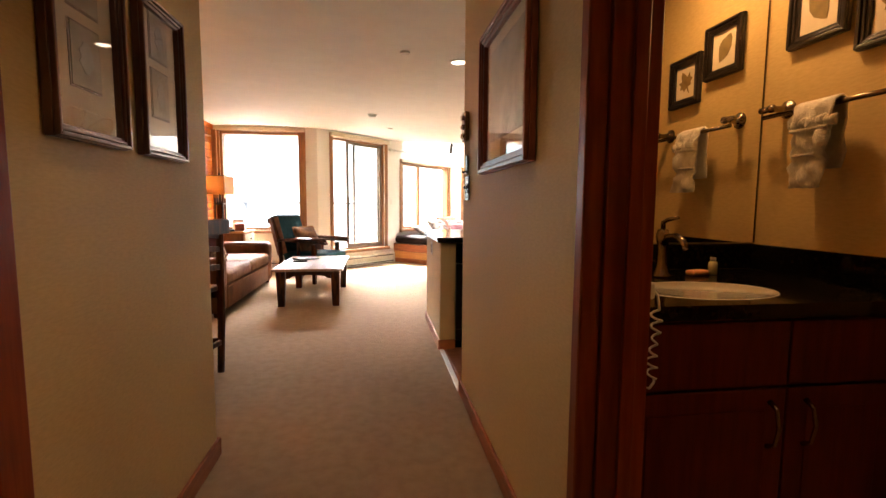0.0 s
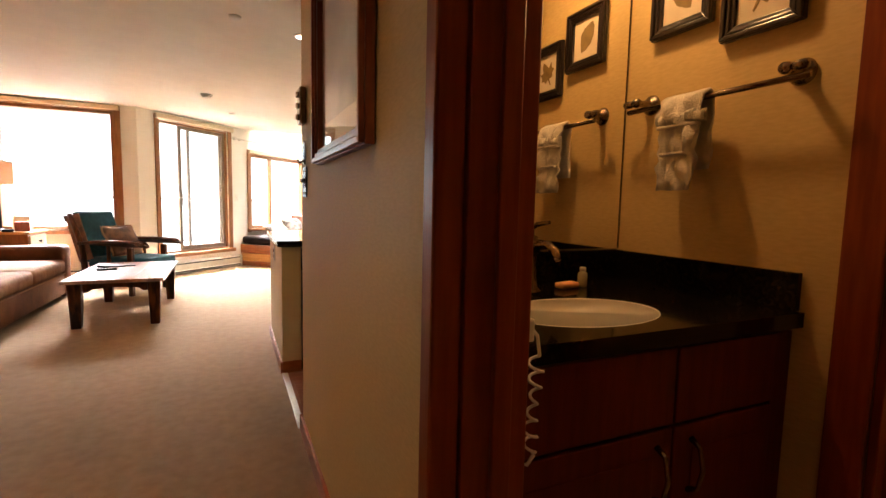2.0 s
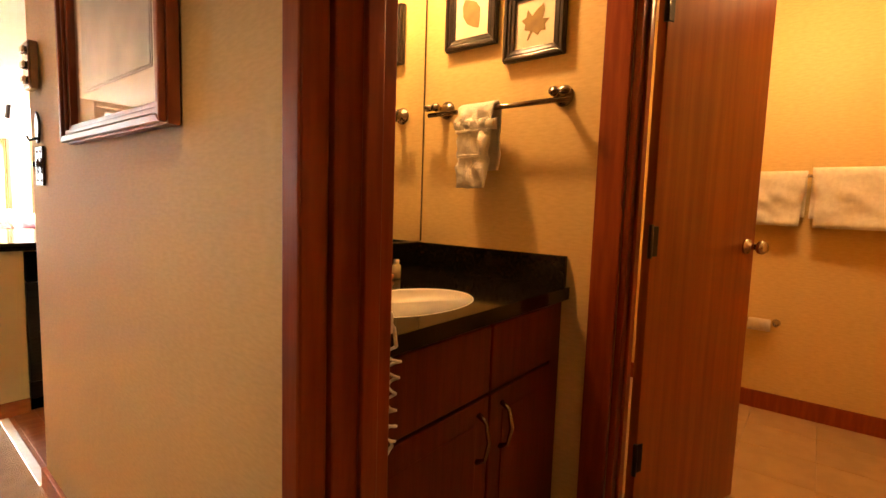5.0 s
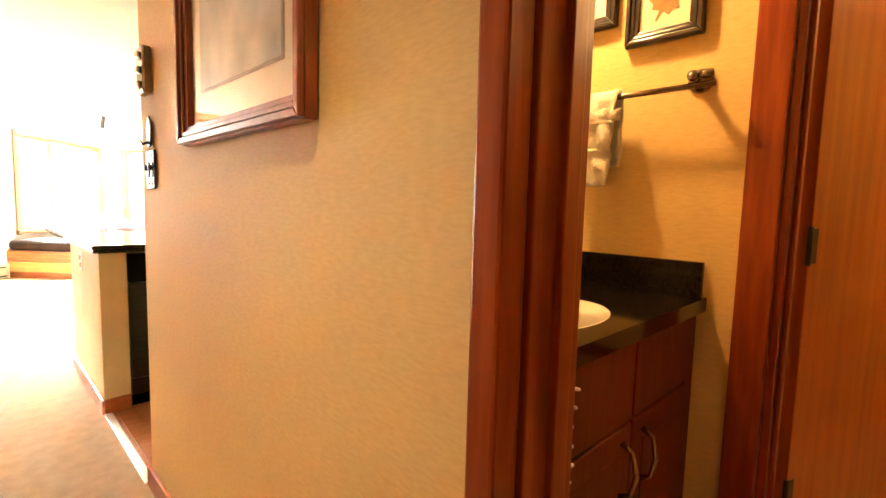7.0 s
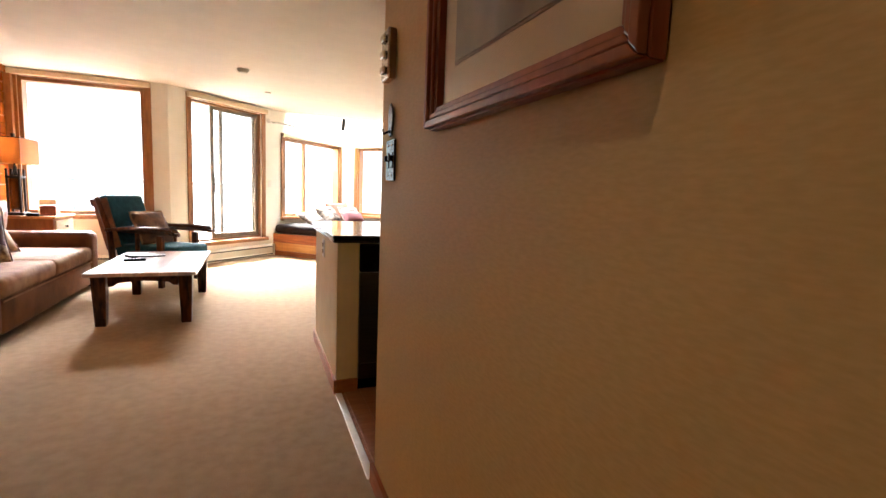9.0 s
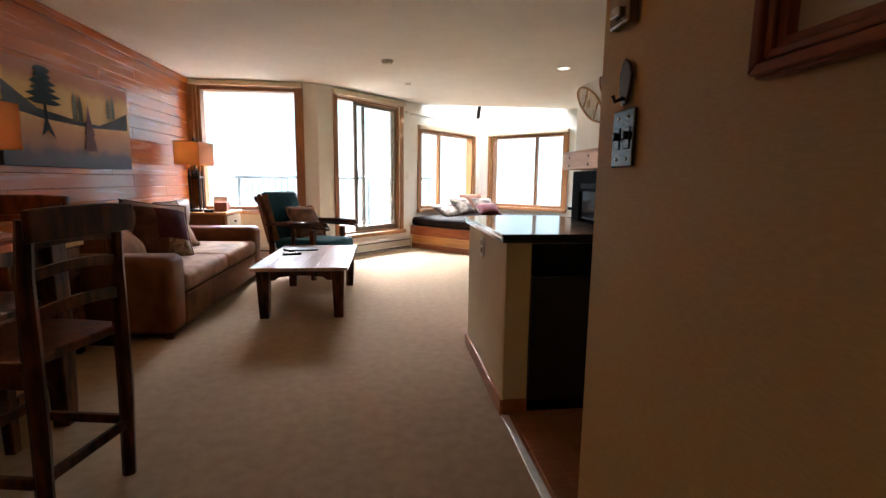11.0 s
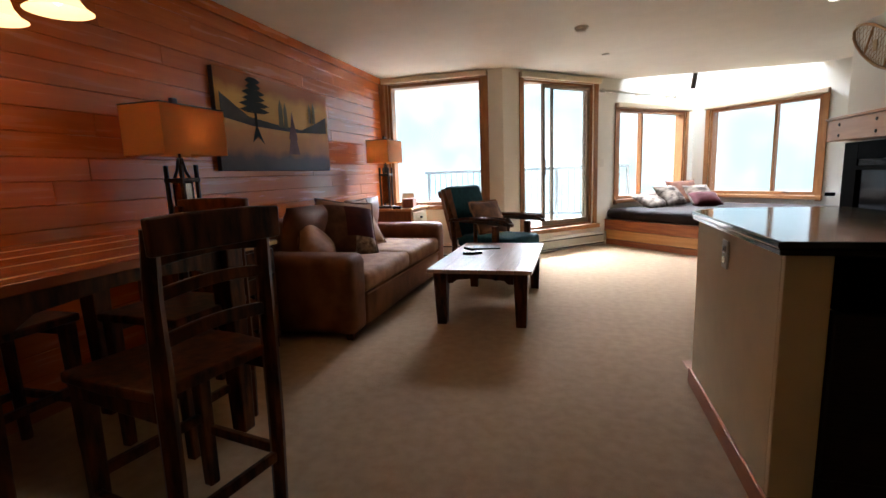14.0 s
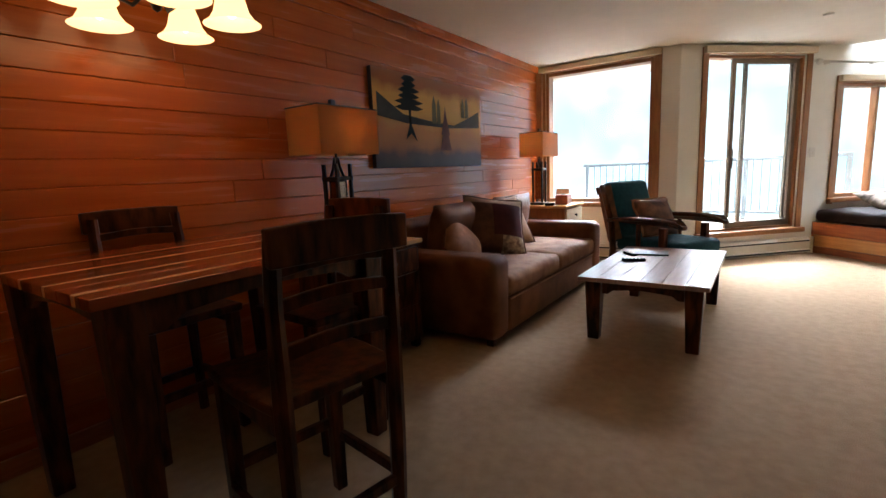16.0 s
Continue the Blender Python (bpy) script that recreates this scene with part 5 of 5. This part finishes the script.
throw_pillow(-2.56, 3.40, 0.70, 60, 52, 0.54, 0.54, M_PIL_DARK, "brown patchwork throw pillow with corded edge on the sofa", 2, -10, (-0.08, 0.42, -0.2, 0.34))
throw_pillow(-2.66, 3.80, 0.69, 62, 66, 0.50, 0.50, M_PIL_TAN, "tan throw pillow with dark corded edge on the sofa", 3, 4)
throw_pillow(-2.62, 2.98, 0.60, 55, 96, 0.42, 0.42, M_SEAT, "small tan pillow against the sofa arm", 4, 40)


def end_cabinet(m, w, d, h, label, front, front_label):
    """A small cabinet; its front faces +x."""
    t = thing("side_cabinet", label, "side table", m)
    part("body", boxes([(0.02, d - 0.01, 0.02, w - 0.02, 0.06, h - 0.03)], 0.004), M_OAK if front_label else front, t)
    part("top", boxes([(0, d + 0.015, 0, w, h - 0.029, h)], 0.006), M_PALE, t)
    for k, (z0, z1) in enumerate(((h - 0.20, h - 0.05), (h - 0.42, h - 0.215), (0.10, h - 0.435))):
        dr = part("drawer", boxes([(d - 0.0095, d + 0.008, 0.05, w - 0.05, z0, z1)], 0.005), front, t, front_label)
        part("knob", lathe([(0.008, 0), (0.007, 0.012), (0.016, 0.018), (0.014, 0.028), (0.0, 0.03)], 14, pose(d + 0.008, w / 2, (z0 + z1) / 2, 0, 90, 0)), M_IRON, dr, "", True)
    for y in (0.03, w - 0.08):
        for x in (0.03, d - 0.07):
            part("foot", boxes([(x, x + 0.05, y, y + 0.05, 0.0, 0.0595)], 0.004), M_OAK if front_label else front, t)
    return t


CAB = 0.745
end_cabinet(pose(-3.12, 4.93, 0), 0.62, 0.62, CAB, "honey wood side cabinet with cream drawers by the window", M_CREAMWOOD, "cream drawer front")
end_cabinet(pose(-3.12, 1.74, 0), 0.62, 0.56, CAB, "dark rustic side cabinet with drawers beside the sofa", M_RUSTIC, "")


def table_lamp(x, y, label):
    t = thing("table_lamp", label, "lamp", pose(x, y, CAB + 0.001), "table lamps")
    part("foot", boxes([(-0.085, 0.085, -0.085, 0.085, 0.0, 0.03)], 0.008), M_IRON, t)
    for sx in (-1, 1):
        for sy in (-1, 1):
            part("upright", boxes([(sx * 0.055 - 0.01, sx * 0.055 + 0.01, sy * 0.055 - 0.01, sy * 0.055 + 0.01, 0.03, 0.50)], 0.003), M_IRON, t)
    part("panel", boxes([(-0.04, 0.04, -0.04, 0.04, 0.06, 0.40)], 0.006), M_CHROME_DK, t, "pale slate panel")
    part("collar", boxes([(-0.068, 0.068, -0.068, 0.068, 0.40, 0.425)], 0.004), M_IRON, t)
    for s in (-1, 1):
        part("scroll", tube([(0, s * 0.055, 0.425), (0, s * 0.03, 0.47), (0, s * 0.02, 0.51), (0, s * 0.01, 0.54)], 0.009, 8), M_IRON, t, "", True)
    part("stem", tube([(0, 0, 0.425), (0, 0, 0.85)], 0.008, 8), M_IRON, t, "", True)
    part("finial", boxes([(-0.014, 0.014, -0.02, 0.02, 0.84, 0.88)], 0.005), M_IRON, t)
    w, l, z0, z1 = 0.14, 0.235, 0.555, 0.825
    s = 0.004
    for bx in ((-w, -w + s, -l, l, z0, z1), (w - s, w, -l, l, z0, z1), (-w + s, w - s, -l, -l + s, z0, z1), (-w + s, w - s, l - s, l, z0, z1)):
        sh = part("shade_panel", boxes([bx]), M_SHADE, t, "lit linen shade panel")
    part("shade_rim", boxes([(-w - 0.002, w + 0.002, -l - 0.002, -l + 0.001, z1 - 0.006, z1 + 0.002), (-w - 0.002, w + 0.002, l - 0.001, l + 0.002, z1 - 0.006, z1 + 0.002),
                             (-w - 0.002, -w + 0.001, -l, l, z1 - 0.006, z1 + 0.002), (w - 0.001, w + 0.002, -l, l, z1 - 0.006, z1 + 0.002),
                             (-w - 0.002, w + 0.002, -0.004, 0.004, z1 - 0.004, z1)]), M_IRON, sh)
    part("bulb", lathe([(0.0, 0.0), (0.014, 0.0), (0.016, 0.03), (0.032, 0.06), (0.03, 0.085), (0.0, 0.105)], 14, pose(0.03, 0.02, 0.62)), M_BULB, t, "", True)
    lamp("lamp_light", "POINT", pose(x + 0.03, y + 0.02, CAB + 0.70), LAMP, AMBER, radius=0.03)
    return t


table_lamp(-2.88, 5.13, "dark iron lamp with lit linen box shade by the window")
table_lamp(-2.84, 1.92, "dark iron lamp with lit linen box shade near dining chairs")
bx = thing("tissue_box", "dark reddish box on the side cabinet", "box", pose(-2.62, 5.22, CAB + 0.001, 0, 0, 8))
part("case", boxes([(-0.07, 0.07, -0.12, 0.12, 0.0, 0.11)], 0.005), M_FRAME_RED, bx)
part("slot", boxes([(-0.02, 0.02, -0.06, 0.06, 0.11, 0.1115)]), M_DARK, bx)
cd = thing("leaflet_stand", "stack of white leaflets in a stand on the side cabinet", "leaflets", pose(-2.72, 5.42, CAB + 0.001, 0, 0, -20))
part("back_card", boxes([(-0.10, 0.10, 0.0, 0.006, 0.0, 0.17)], 0.001, pose(0, 0, 0, -8, 0, 0)), M_PORC, cd)
part("front_card", boxes([(-0.085, 0.085, -0.02, -0.014, 0.0, 0.13)], 0.001, pose(0, 0, 0, -8, 0, 0)), M_PORC, cd)
bk = thing("telephone", "small black telephone on the side cabinet", "telephone", pose(-2.70, 5.0, CAB + 0.001, 0, 0, 15))
part("base", boxes([(-0.05, 0.05, -0.08, 0.08, 0.0, 0.03)], 0.008, None, 3), M_DARK, bk)

# armchair
m_ac = pose(-1.52, 4.90, 0, 0, 0, -27)       # +x is the way it faces
ac = thing("armchair", "dark wooden armchair with a teal cushion and curved arms", "armchair", m_ac)
for s in (-1, 1):
    y = s * 0.31
    part("front_leg", taper_leg(0.27, y, 0, 0.58, 0.05, 0.06), M_RUSTIC, ac)
    part("back_leg", tube([(-0.38, y, 0.0), (-0.30, y, 0.30), (-0.33, y, 0.60), (-0.46, y, 0.97)], [0.03, 0.034, 0.034, 0.028], 8), M_RUSTIC, ac, "", True)
    arm = poly([(-0.36, -0.04), (-0.1, -0.045), (0.25, -0.05), (0.42, -0.06), (0.48, -0.04), (0.49, 0.0), (0.48, 0.04), (0.42, 0.06), (0.25, 0.05), (-0.1, 0.045), (-0.36, 0.04)], 0.035, pose(0, y, 0.60), 0.01)
    for v in arm.verts:
        v.co.z += 0.04 * math.sin((v.co.x + 0.36) / 0.85 * math.pi * 0.9) - (0.035 if v.co.x > 0.44 else 0)
    part("arm", arm, M_RUSTIC, ac)
    part("side_rail", boxes([(-0.34, 0.30, y - 0.02, y + 0.02, 0.22, 0.31)], 0.006), M_RUSTIC, ac)
    part("side_spindle", boxes([(-0.02, 0.02, y - 0.012, y + 0.012, 0.31, 0.60)], 0.004), M_RUSTIC, ac)
part("front_rail", boxes([(0.25, 0.29, -0.285, 0.285, 0.22, 0.31)], 0.006), M_RUSTIC, ac)
part("seat_cushion", boxes([(-0.30, 0.46, -0.285, 0.285, 0.315, 0.455)], 0.05, None, 4), M_TEAL, ac, "teal seat cushion", True)
part("back_cushion", boxes([(-0.09, 0.06, -0.29, 0.29, 0.0, 0.62)], 0.055, pose(-0.27, 0, 0.40, 0, -16, 0), 4), M_TEAL, ac, "teal back cushion", True)
part("back_stripe", boxes([(-0.105, 0.075, -0.302, -0.288, 0.02, 0.58)], 0.006, pose(-0.27, 0, 0.40, 0, -16, 0)), M_STRIPE, ac, "striped side panel")
for k in range(4):
    part("back_slat", boxes([(-0.125, -0.10, -0.24 + k * 0.14, -0.18 + k * 0.14, 0.0, 0.58)], 0.005, pose(-0.27, 0, 0.40, 0, -16, 0)), M_RUSTIC, ac)
part("top_rail", boxes([(-0.13, -0.095, -0.30, 0.30, 0.52, 0.60)], 0.008, pose(-0.27, 0, 0.40, 0, -16, 0)), M_RUSTIC, ac)
p = thing("chair_pillow", "brown and cream fringed pillow in the armchair", "pillow", m_ac @ pose(-0.10, 0.06, 0.63, 0, 0, 0) @ pose(0, 0, 0, 64, 0, 82))
part("cushion", cushion(0.46, 0.42, 0.17, None, 12, 7), M_STRIPE, p, "", True)
part("fringe", tube([(0.22 * math.cos(q) / max(abs(math.cos(q)), abs(math.sin(q))), 0.20 * math.sin(q) / max(abs(math.cos(q)), abs(math.sin(q))), 0.008 * math.sin(9 * q)) for q in [2 * math.pi * k / 60 for k in range(60)]], 0.011, 6, True), M_PIL_TAN, p, "cream fringe", True)

# painting over the sofa
pa = thing("landscape_painting", "unframed canvas of dark trees over a yellow and orange valley", "painting", on_west(-3.176, 3.41, 1.60))
PW, PH = 1.614, 0.755
M_CANVAS = bpy.data.materials.new("blended_canvas_paint")
M_CANVAS.use_nodes = True
kn, kl = M_CANVAS.node_tree.nodes, M_CANVAS.node_tree.links
k_tc, k_sp, k_nz, k_ma, k_rp = kn.new("ShaderNodeTexCoord"), kn.new("ShaderNodeSeparateXYZ"), kn.new("ShaderNodeTexNoise"), kn.new("ShaderNodeMath"), kn.new("ShaderNodeValToRGB")
k_nz.inputs["Scale"].default_value, k_nz.inputs["Detail"].default_value = 4.0, 5
k_ma.operation = "MULTIPLY_ADD"
k_ma.inputs[1].default_value = 0.22
kl.new(k_tc.outputs["Generated"], k_sp.inputs[0])
kl.new(k_tc.outputs["Object"], k_nz.inputs["Vector"])
kl.new(k_nz.outputs["Fac"], k_ma.inputs[0])
kl.new(k_sp.outputs["Z"], k_ma.inputs[2])
kl.new(k_ma.outputs[0], k_rp.inputs[0])
stops = ((0.12, (0.035, 0.032, 0.042)), (0.24, (0.07, 0.05, 0.05)), (0.34, (0.30, 0.13, 0.045)), (0.52, (0.46, 0.20, 0.045)), (0.68, (0.60, 0.36, 0.085)), (0.90, (0.62, 0.35, 0.07)), (1.0, (0.34, 0.11, 0.02)))
k_rp.color_ramp.elements[0].position, k_rp.color_ramp.elements[1].position = stops[0][0], stops[-1][0]
k_rp.color_ramp.elements[0].color, k_rp.color_ramp.elements[1].color = (*stops[0][1], 1), (*stops[-1][1], 1)
for at_, col in stops[1:-1]:
    k_rp.color_ramp.elements.new(at_).color = (*col, 1)
kl.new(k_rp.outputs[0], kn["Principled BSDF"].inputs["Base Color"])
kn["Principled BSDF"].inputs["Roughness"].default_value = 0.5
kn["Principled BSDF"].inputs["Specular IOR Level"].default_value = 0.25
part("canvas", boxes([(-PW / 2, PW / 2, -0.04, -0.002, -PH / 2, PH / 2)], 0.004), M_P["slate"], pa)
part("painted_face", boxes([(-PW / 2 + 0.003, PW / 2 - 0.003, -0.0412, -0.0402, -PH / 2 + 0.003, PH / 2 - 0.003)]), M_CANVAS, pa, "blended slate, orange and gold paint")
FLAT = Matrix(((1, 0, 0, 0), (0, 0, -1, 0), (0, 1, 0, 0), (0, 0, 0, 1)))


def paint(name, pts, key, layer):
    part(name, poly(pts, 0.001, Matrix.Translation((0, -0.0412 - layer * 0.0013, 0)) @ FLAT), M_P[key], pa)


paint("painted_hill", [(-0.765, 0.02), (-0.4, -0.02), (0.2, -0.03), (0.765, 0.0), (0.765, 0.16), (0.55, 0.08), (0.3, 0.0), (-0.1, 0.02), (-0.45, 0.05), (-0.6, 0.12), (-0.765, 0.20)], "blue", 2)
paint("painted_trunk", [(-0.43, -0.15), (-0.38, -0.03), (-0.385, 0.25), (-0.355, 0.25), (-0.35, -0.03), (-0.28, -0.16), (-0.36, -0.10)], "pine", 4)
for k in range(6):
    w, z = 0.19 - 0.024 * k + 0.025 * (k % 2), 0.10 + k * 0.046
    paint("painted_bough", [(-0.37 - w, z), (-0.37 - w * 0.5, z - 0.018), (-0.37 + w * 0.6, z - 0.012), (-0.37 + w, z + 0.008), (-0.37 + w * 0.4, z + 0.032), (-0.37 - w * 0.5, z + 0.03)], "pine", 5)
for x, z, h, w in ((-0.02, 0.0, 0.24, 0.035), (0.05, 0.0, 0.22, 0.03), (0.46, 0.08, 0.18, 0.028), (0.53, 0.08, 0.20, 0.03)):
    paint("painted_cypress", [(x - w, z), (x + w, z), (x + w * 0.8, z + h * 0.7), (x, z + h), (x - w * 0.8, z + h * 0.7)], "sage", 4)
paint("painted_spruce", [(0.06, -0.23), (0.24, -0.23), (0.20, -0.10), (0.22, -0.09), (0.18, 0.03), (0.15, 0.16), (0.12, 0.03), (0.08, -0.09), (0.10, -0.10)], "plum", 5)

# ---------------- dining corner ----------------
dt = thing("dining_table", "counter-height dining table with a striped plank top", "table")
TX0, TX1, TY0, TY1, TZ = -2.975, -2.0, 0.30, 1.43, 0.90
x = TX0
for k, w in enumerate((0.11, 0.10, 0.022, 0.09, 0.105, 0.025, 0.10, 0.085, 0.022, 0.095, 0.10, 0.028, 0.093)):
    part("top_plank", boxes([(x, x + w - 0.001, TY0, TY1, TZ - 0.032, TZ)], 0.0025), M_PALE if w < 0.03 else M_PLANK, dt)
    x += w
for x in (TX0 + 0.09, TX1 - 0.09):
    for y in (TY0 + 0.09, TY1 - 0.09):
        part("leg", taper_leg(x, y, 0, TZ - 0.033, 0.07, 0.10), M_RUSTIC, dt)
for y in (TY0 + 0.075, TY1 - 0.10):
    part("apron", poly(apron(TX0 + 0.14, TX1 - 0.14, TZ - 0.033, 0.11), 0.024, Matrix.Translation((0, y, 0)) @ XZ), M_RUSTIC, dt)
for x in (TX0 + 0.075, TX1 - 0.10):
    part("apron", poly(apron(TY0 + 0.14, TY1 - 0.14, TZ - 0.033, 0.11), 0.024, Matrix.Translation((x, 0, 0)) @ YZ), M_RUSTIC, dt)


def dining_chair(m, label):
    """Counter-height ladder-back chair; the back is at the origin, the seat runs towards +y."""
    c = thing("dining_chair", label, "chair", m, "chairs round the dining table")
    hw = 0.18
    for s in (-1, 1):
        part("back_post", tube([(s * hw, 0.032, 0.0), (s * hw, 0.016, 0.35), (s * hw, 0.012, 0.62), (s * hw, 0.008, 0.86), (s * (hw - 0.005), -0.004, 1.03)], [0.024, 0.026, 0.027, 0.024, 0.022], 8), M_RUSTIC, c, "", False)
        part("front_leg", taper_leg(s * 0.185, 0.39, 0, 0.575, 0.042, 0.052), M_RUSTIC, c)
        part("side_stretcher", boxes([(s * 0.20 - 0.012, s * 0.20 + 0.012, 0.03, 0.37, 0.20, 0.235)], 0.004), M_RUSTIC, c)
        part("seat_rail", boxes([(s * 0.19 - 0.012, s * 0.19 + 0.012, 0.03, 0.37, 0.52, 0.575)], 0.004), M_RUSTIC, c)
    top = poly([(-0.206, 0.965), (-0.208, 1.06), (-0.1, 1.066), (0.1, 1.066), (0.208, 1.06), (0.206, 0.965)], 0.028, Matrix.Translation((0, -0.054, 0)) @ XZ, 0.006)
    part("top_rail", top, M_RUSTIC, c)
    for z, h in ((0.93, 0.03), (0.84, 0.035), (0.715, 0.04)):
        pts = []
        for k in range(9):
            u = k / 8
            pts.append((-hw + 2 * hw * u, z + 0.014 * math.sin(math.pi * u)))
        pts += [(x, zz + h) for x, zz in pts[::-1]]
        part("slat", poly(pts, 0.018, Matrix.Translation((0, -0.001, 0)) @ XZ, 0.004), M_RUSTIC, c)
    part("front_stretcher", boxes([(-0.17, 0.17, 0.375, 0.40, 0.26, 0.295)], 0.004), M_RUSTIC, c)
    part("back_stretcher", boxes([(-0.185, 0.185, 0.008, 0.030, 0.20, 0.235)], 0.004), M_RUSTIC, c)
    part("seat", poly([(-0.205, 0.02), (0.205, 0.02), (0.225, 0.22), (0.22, 0.43), (-0.22, 0.43), (-0.225, 0.22)], 0.035, pose(0, 0, 0.576), 0.008), M_RUSTIC, c)
    return c


ch = dining_chair(pose(-1.595, 0.727, 0, 0, 0, 80), "rustic ladder-back dining chair pulled up to the table")
for m_c, lab in ((pose(-3.085, 0.875, 0, 0, 0, -90), "rustic ladder-back dining chair between table and cedar wall"), (pose(-2.31, 1.50, 0, 0, 0, 177), "rustic ladder-back dining chair at the table end by the lamp")):
    k = copy_thing(ch, m_c)
    tagged(k, lab)

# chandelier
cz = 1.858
CX, CY = -2.715, 0.91
cl = thing("chandelier", "five-arm iron chandelier with lit frosted bell shades", "chandelier", pose(CX, CY, 0))
part("canopy", lathe([(0.0, CEIL - 0.001), (0.065, CEIL - 0.001), (0.06, CEIL - 0.02), (0.02, CEIL - 0.04), (0.0, CEIL - 0.04)], 20), M_IRON, cl, "", True)
part("rod", tube([(0, 0, CEIL - 0.03), (0, 0, cz + 0.12)], 0.009, 8), M_IRON, cl, "", True)
part("hub", lathe([(0.0, 0.02), (0.015, 0.03), (0.03, 0.07), (0.02, 0.11), (0.035, 0.15), (0.012, 0.20), (0.0, 0.20)], 18, pose(0, 0, cz - 0.03)), M_IRON, cl, "", True)
for k in range(5):
    q = radians(59.6 + 72 * k)
    d = Vector((math.cos(q), math.sin(q), 0))
    r = 0.274
    arm = part("arm", tube([d * 0.02 + Vector((0, 0, cz + 0.08)), d * 0.11 + Vector((0, 0, cz + 0.03)), d * 0.20 + Vector((0, 0, cz + 0.08)), d * (r - 0.01) + Vector((0, 0, cz + 0.16)), d * r + Vector((0, 0, cz + 0.13))], 0.008, 8), M_IRON, cl, "", True)
    part("socket", lathe([(0.02, 0.085), (0.024, 0.09), (0.022, 0.13), (0.0, 0.135)], 14, pose(d.x * r, d.y * r, cz)), M_IRON, arm, "", True)
    part("bell_shade", lathe([(0.026, 0.10), (0.040, 0.085), (0.050, 0.05), (0.058, 0.015), (0.075, -0.015), (0.095, -0.03), (0.092, -0.031), (0.072, -0.014), (0.054, 0.015), (0.046, 0.05), (0.036, 0.082), (0.024, 0.096), (0.026, 0.10)], 28, pose(d.x * r, d.y * r, cz) @ Matrix.Diagonal((1.22, 1.22, 1.1, 1))), M_BELL, arm, "lit frosted glass bell", True)
    part("bulb", lathe([(0.0, 0.075), (0.012, 0.07), (0.026, 0.03), (0.024, 0.005), (0.0, -0.012)], 14, pose(d.x * r, d.y * r, cz)), M_BULB, arm, "", True)
    lamp("chandelier_lamp", "SPOT", pose(CX + d.x * r, CY + d.y * r, cz - 0.04), CHAND, AMBER, radius=0.05, spot=165, blend=1.0)

# wall of cedar planks, in rows with staggered butt joints
cedar = thing("cedar_planking", "horizontal varnished cedar planks on the wall", "planking", kind="structure")
rng = random.Random(4)
row_h, z = 0.121, 0.086
while z < 2.35:
    y = -0.335
    while y < 5.76:
        y2 = min(5.76, y + rng.uniform(1.5, 3.2))
        if 5.76 - y2 < 0.5:
            y2 = 5.76
        part("plank", boxes([(-3.199, -3.180 + rng.uniform(-0.0008, 0.0008), y, y2 - 0.001, z, min(z + row_h - 0.0015, 2.359))], 0.0035, None, 1), M_CEDAR, cedar)
        y = y2
    z += row_h
# floor tiles beyond the washroom door
for i in range(6):
    for j in range(7):
        x, y = 1.19 + i * 0.30, -2.98 + j * 0.31
        t = mesh_ob("tile", boxes([(x, x + 0.296, y, y + 0.306, -0.0038, 0.004)], 0.0015, None, 1), M_TILE)
        t.parent = bpy.data.objects["floor_bath"]
# kitchen floor boards
kf = bpy.data.objects["floor_kitchen"]
for i in range(9):
    x = 0.03 + i * 0.09
    t = mesh_ob("floorboard", boxes([(x, x + 0.0885, -0.4, 2.4, 0.0045, 0.009)], 0.001, None, 1), M_KFLOOR)
    t.parent = kf
